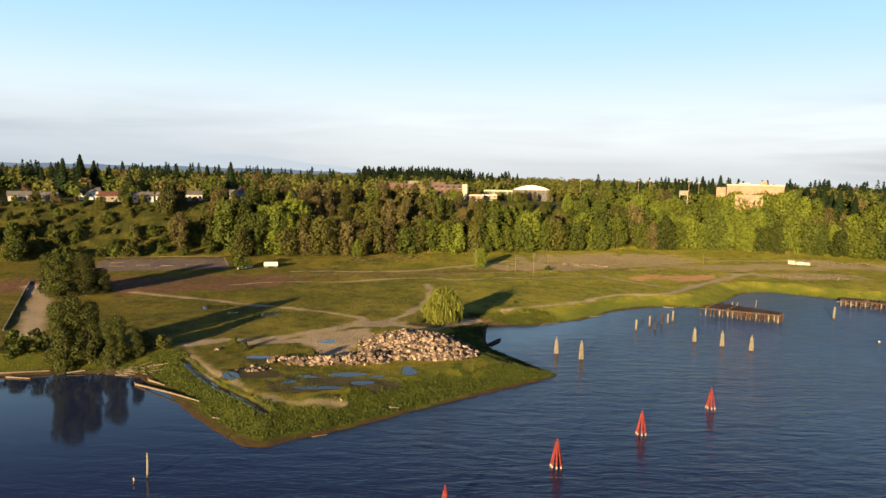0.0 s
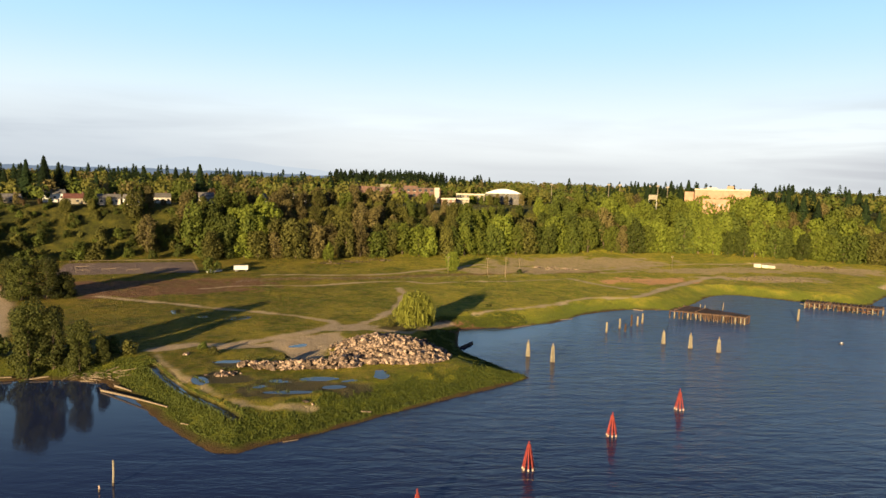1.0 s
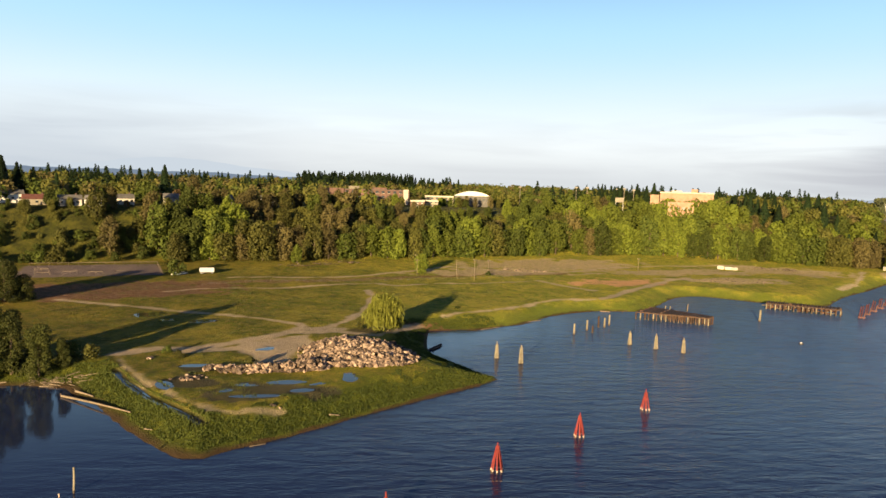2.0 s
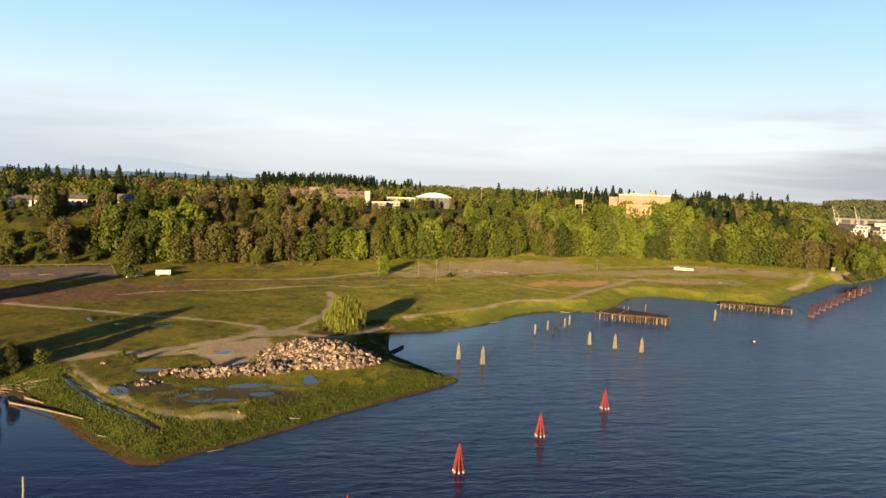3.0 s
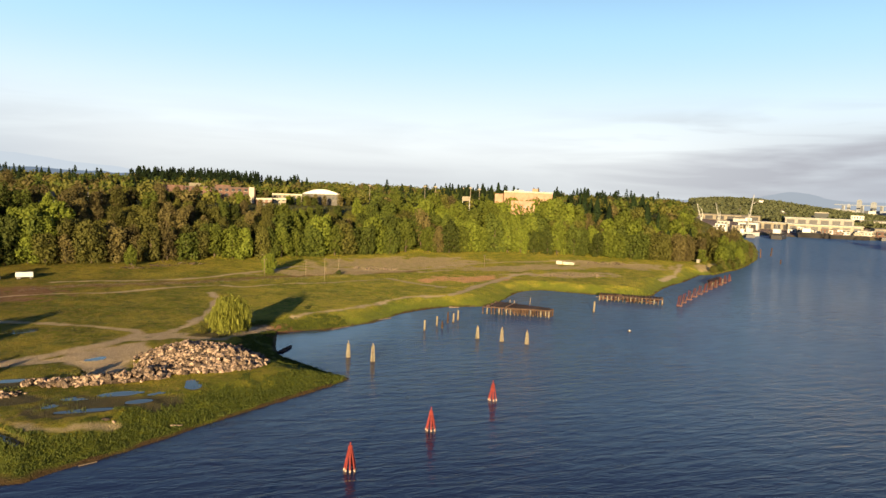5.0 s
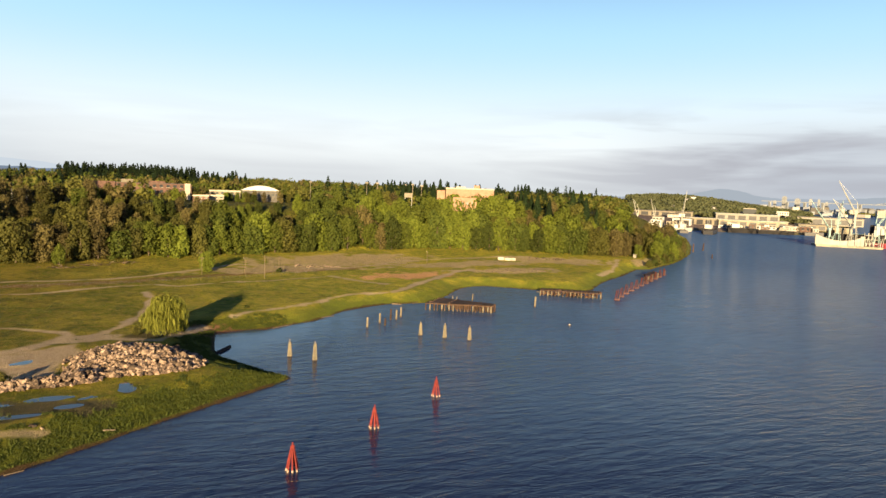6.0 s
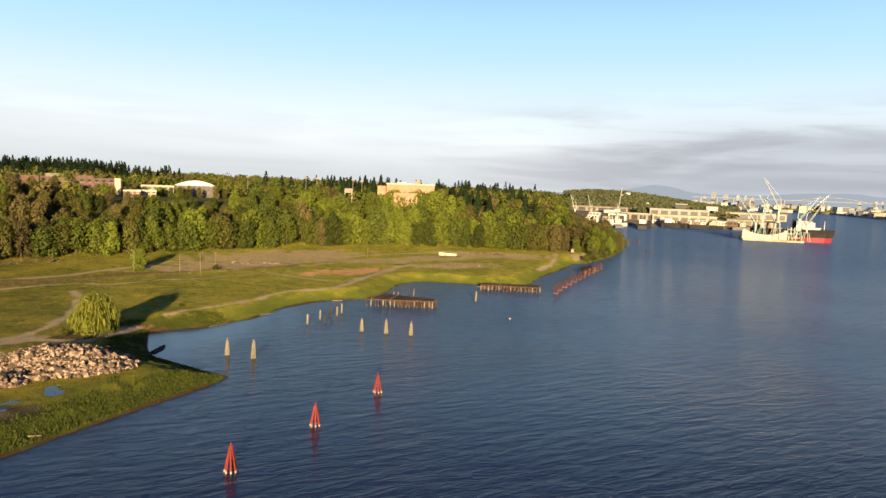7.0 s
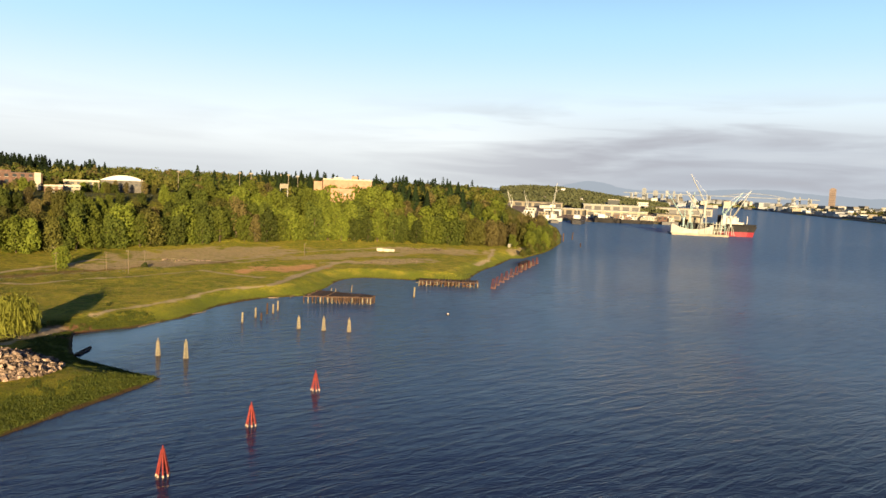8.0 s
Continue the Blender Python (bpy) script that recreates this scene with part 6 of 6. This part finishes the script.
for x, y, ln, up, turn in ((830, 950, 44, 74, 20), (800, 985, 30, 60, 200), (775, 1000, 26, 70, 150)):
    crane(x, y, 4, ln, up, turn, CRANE_WHITE, "cream yard crane at the shipyard", 16)
for i, (x, y, h) in enumerate(((735, 900, 14), (750, 915, 18), (765, 930, 12), (790, 960, 16), (722, 905, 10), (758, 890, 12))):
    block("yard_shed", x, y, -45, 16, 12, 3, 3 + h, [WHITE_PAINT, CRANE_WHITE, TAN][i % 3], "white shipyard building near the wooded cape", "shed", (2, 3), "white yard buildings", False)

# ---- far bank, city, bridge and hills ----
for i in range(110):
    t = frng.uniform(0, 1)
    x, y = np.interp(t, [0, 0.5, 1], [2640, 2160, 1840]), np.interp(t, [0, 0.5, 1], [1700, 1180, 840])
    o = 25 + 700 * frng.uniform(0, 1) ** 1.6
    x, y = x + o * 0.82, y - o * 0.1
    w_, h_ = frng.uniform(20, 80), frng.uniform(6, 16)
    mat = [WHITE_PAINT, CITY, SIDING, TAN, ROOF_GREY, CITY][int(frng.integers(6))]
    block("riverside_depot", x, y, frng.uniform(20, 60), w_, frng.uniform(16, 40), 3, 4 + h_, mat, "flat-roofed riverside depot on the far bank", "depot", (0, 0), "depots on the far bank", False)
wall_ = Geo()
bank_pts = [(2780, 2150), (2616, 1723), (2148, 1200), (1840, 860), (1500, 300)]
for (x0, y0), (x1, y1) in zip(bank_pts, bank_pts[1:]):
    m_ = math.hypot(x1 - x0, y1 - y0)
    wall_.box(((x0 + x1) / 2, (y0 + y1) / 2, 1.5), (m_, 10, 8), math.atan2(y1 - y0, x1 - x0))
tagged(part("quay_wall", wall_, STEEL_DARK), "long dark quay wall along the far bank", "quay", kind="structure")
barge(2270, 1330, 48, 150, 24, 9, STEEL_DARK, "long dark barge on the far bank")
barge(1990, 1010, 50, 170, 24, 8, HULL_BLACK, "long black barge on the far bank", False)


def tower(x, y, w_, top, mat, label):
    root = thing("city_tower", pose(x, y, 5, 0, 0, math.degrees(math.atan2(-x, y))), label, "tower", "city towers")
    part("wall", Geo().box((0, 0, (top - 5) / 2), (w_ * 0.85, w_ * 0.8, top - 5)), mat, root)
    part("roof_house", Geo().box((0, 0, top - 5 + 2), (w_ * 0.5, w_ * 0.4, 5)), mat, root)
    for r in range(8):
        part("window", Geo().box((0, -w_ * 0.4 - 0.1, (top - 5) * (r + 0.6) / 8.4), (w_ * 0.7, 0.4, (top - 5) / 90)), GLASS_DARK, root)


for x, y, w_, top in ((3209, 2861, 34, 96), (3252, 2812, 38, 82), (3294, 2763, 22, 84), (3322, 2734, 18, 82), (3180, 2900, 24, 60), (3345, 2705, 26, 64), (3690, 2215, 20, 71), (3702, 2190, 14, 73), (3720, 2150, 14, 66), (3650, 2280, 20, 60)):
    tower(x, y, w_ * 0.85, 12 + (top - 12) * 0.74, CITY, "pale high-rise block in the far city")
tower(3777, 2054, 38, 112, CITY_BROWN, "brown high-rise slab in the far city")
for i in range(150):
    a = radians(frng.uniform(46, 70))
    r = frng.uniform(2900, 4300)
    x, y = r * math.sin(a), r * math.cos(a)
    block("city_block", x, y, frng.uniform(0, 90), frng.uniform(15, 48), frng.uniform(15, 40), 3, frng.uniform(9, 30), [CITY, CITY, SIDING, ROOF_GREY][int(frng.integers(4))], "low pale building in the far city", "building", (0, 0), "far city buildings", False)

bridge = thing("arch_bridge", pose(0, 0, 0), "long pale arch bridge far up the river", "bridge")
b0, b1 = Vector((3060, 2880, 44)), Vector((3700, 2080, 52))
d_ = b1 - b0
part("deck", Geo().box((b0 + b1) / 2, (d_.length, 14, 3.5), math.atan2(d_.y, d_.x)), CITY, bridge)
for i in range(12):
    q = b0 + d_ * (i + 0.5) / 12
    if not 0.5 < (i + 0.5) / 12 < 0.85:
        part("pier", Geo().box((q.x, q.y, q.z / 2), (8, 14, q.z)), CITY, bridge)
for i in range(20):
    t0, t1 = i / 20, (i + 1) / 20
    q0, q1 = b0 + d_ * (0.52 + 0.32 * t0), b0 + d_ * (0.52 + 0.32 * t1)
    part("arch_segment", Geo().tube(q0 + Vector((0, 0, 20 * math.sin(math.pi * t0))), q1 + Vector((0, 0, 20 * math.sin(math.pi * t1))), 1.5, 1.5, 5), CITY, bridge)


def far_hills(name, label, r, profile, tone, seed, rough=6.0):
    """A plain distant ridge that glows in a haze tone: compass degrees and heights, softened by noise."""
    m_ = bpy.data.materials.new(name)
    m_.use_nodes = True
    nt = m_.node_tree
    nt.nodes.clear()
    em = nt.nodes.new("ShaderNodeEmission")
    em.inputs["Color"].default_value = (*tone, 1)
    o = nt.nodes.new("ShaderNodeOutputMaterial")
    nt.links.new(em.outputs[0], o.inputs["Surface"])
    az = np.linspace(profile[0][0], profile[-1][0], 240)
    h = np.interp(az, [p_[0] for p_ in profile], [p_[1] for p_ in profile])
    h = np.convolve(np.pad(h, 6, mode="edge"), np.ones(13) / 13, "valid") + value_noise(az * 1.1, az * 0, seed) * rough + value_noise(az * 5, az * 0, seed + 1) * rough * 0.3
    g = Geo()
    pts = [(r * math.sin(radians(a)), r * math.cos(radians(a))) for a in az]
    n = len(az)
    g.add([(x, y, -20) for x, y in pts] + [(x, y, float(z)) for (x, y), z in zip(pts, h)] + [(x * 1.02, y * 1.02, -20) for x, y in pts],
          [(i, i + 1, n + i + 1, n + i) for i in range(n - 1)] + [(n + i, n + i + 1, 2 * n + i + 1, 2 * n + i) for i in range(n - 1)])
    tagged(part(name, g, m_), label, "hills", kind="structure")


far_hills("backdrop_mountain", "mountain far behind the town, glowing pale blue for haze", 4880, [(-48, 90), (-30, 105), (-24, 120), (-20, 175), (-17, 210), (-14, 180), (-9, 130), (-4, 105), (2, 60), (20, 40), (75, 40)], (0.178, 0.198, 0.218), 91, 5)
far_hills("backdrop_ridge", "wooded ridge on the horizon, glowing blue-grey for haze", 4800, [(-48, 106), (-30, 106), (-17, 104), (-8, 94), (-3, 68), (2, 45), (75, 40)], (0.06, 0.076, 0.098), 92, 5)
far_hills("backdrop_butte", "rounded hill beyond the city, glowing grey-blue for haze", 4700, [(34, 30), (40.5, 60), (42, 78), (43.2, 114), (44, 118), (45, 106), (46.5, 74), (48, 60), (52, 70), (55, 94), (57, 98), (60, 82), (66, 60), (75, 56)], (0.12, 0.134, 0.15), 93, 4)


def hill_tree(rng):
    t, w = rng.uniform(9, 15), rng.uniform(8, 13)
    return leaf_cards(rng, [(0, 0, t * 0.5), (w * 0.4, 0, t * 0.45), (-w * 0.3, w * 0.3, t * 0.5)], [(w, w, t * 0.45), (w * .7, w * .7, t * 0.4), (w * .7, w * .7, t * 0.4)], 60, 4.6)


def flank(rng, count):
    a, r = np.radians(rng.uniform(37, 50, count)), rng.uniform(1550, 2600, count)
    return r * np.sin(a), r * np.cos(a)


woods("far_hillside_woods", "woods on the hillside behind the shipyard, haze mixed into their green", 900, flank, hill_tree, LEAF_HILL_HAZED, 15)


def far_bank(rng, count):
    t = rng.uniform(0, 1, count)
    x, y = np.interp(t, [0, 0.5, 1], [2640, 2160, 1840]), np.interp(t, [0, 0.5, 1], [1700, 1180, 840])
    o = 30 + 1500 * rng.uniform(0, 1, count)
    return x + o * 0.85, y + o * 0.1


woods("far_bank_woods", "trees between the depots on the far bank", 420, far_bank, round_tree, LEAF_OLIVE, 16)
for i in range(16):
    a, r = radians(frng.uniform(40, 48)), frng.uniform(1500, 2400)
    x, y = r * math.sin(a), r * math.cos(a)
    house(x, y, frng.uniform(-60, -20), frng.uniform(10, 22), 9, frng.uniform(5, 9), WHITE_PAINT if i % 3 else SIDING, ROOF_GREY, "pale house among woods on the far hillside")
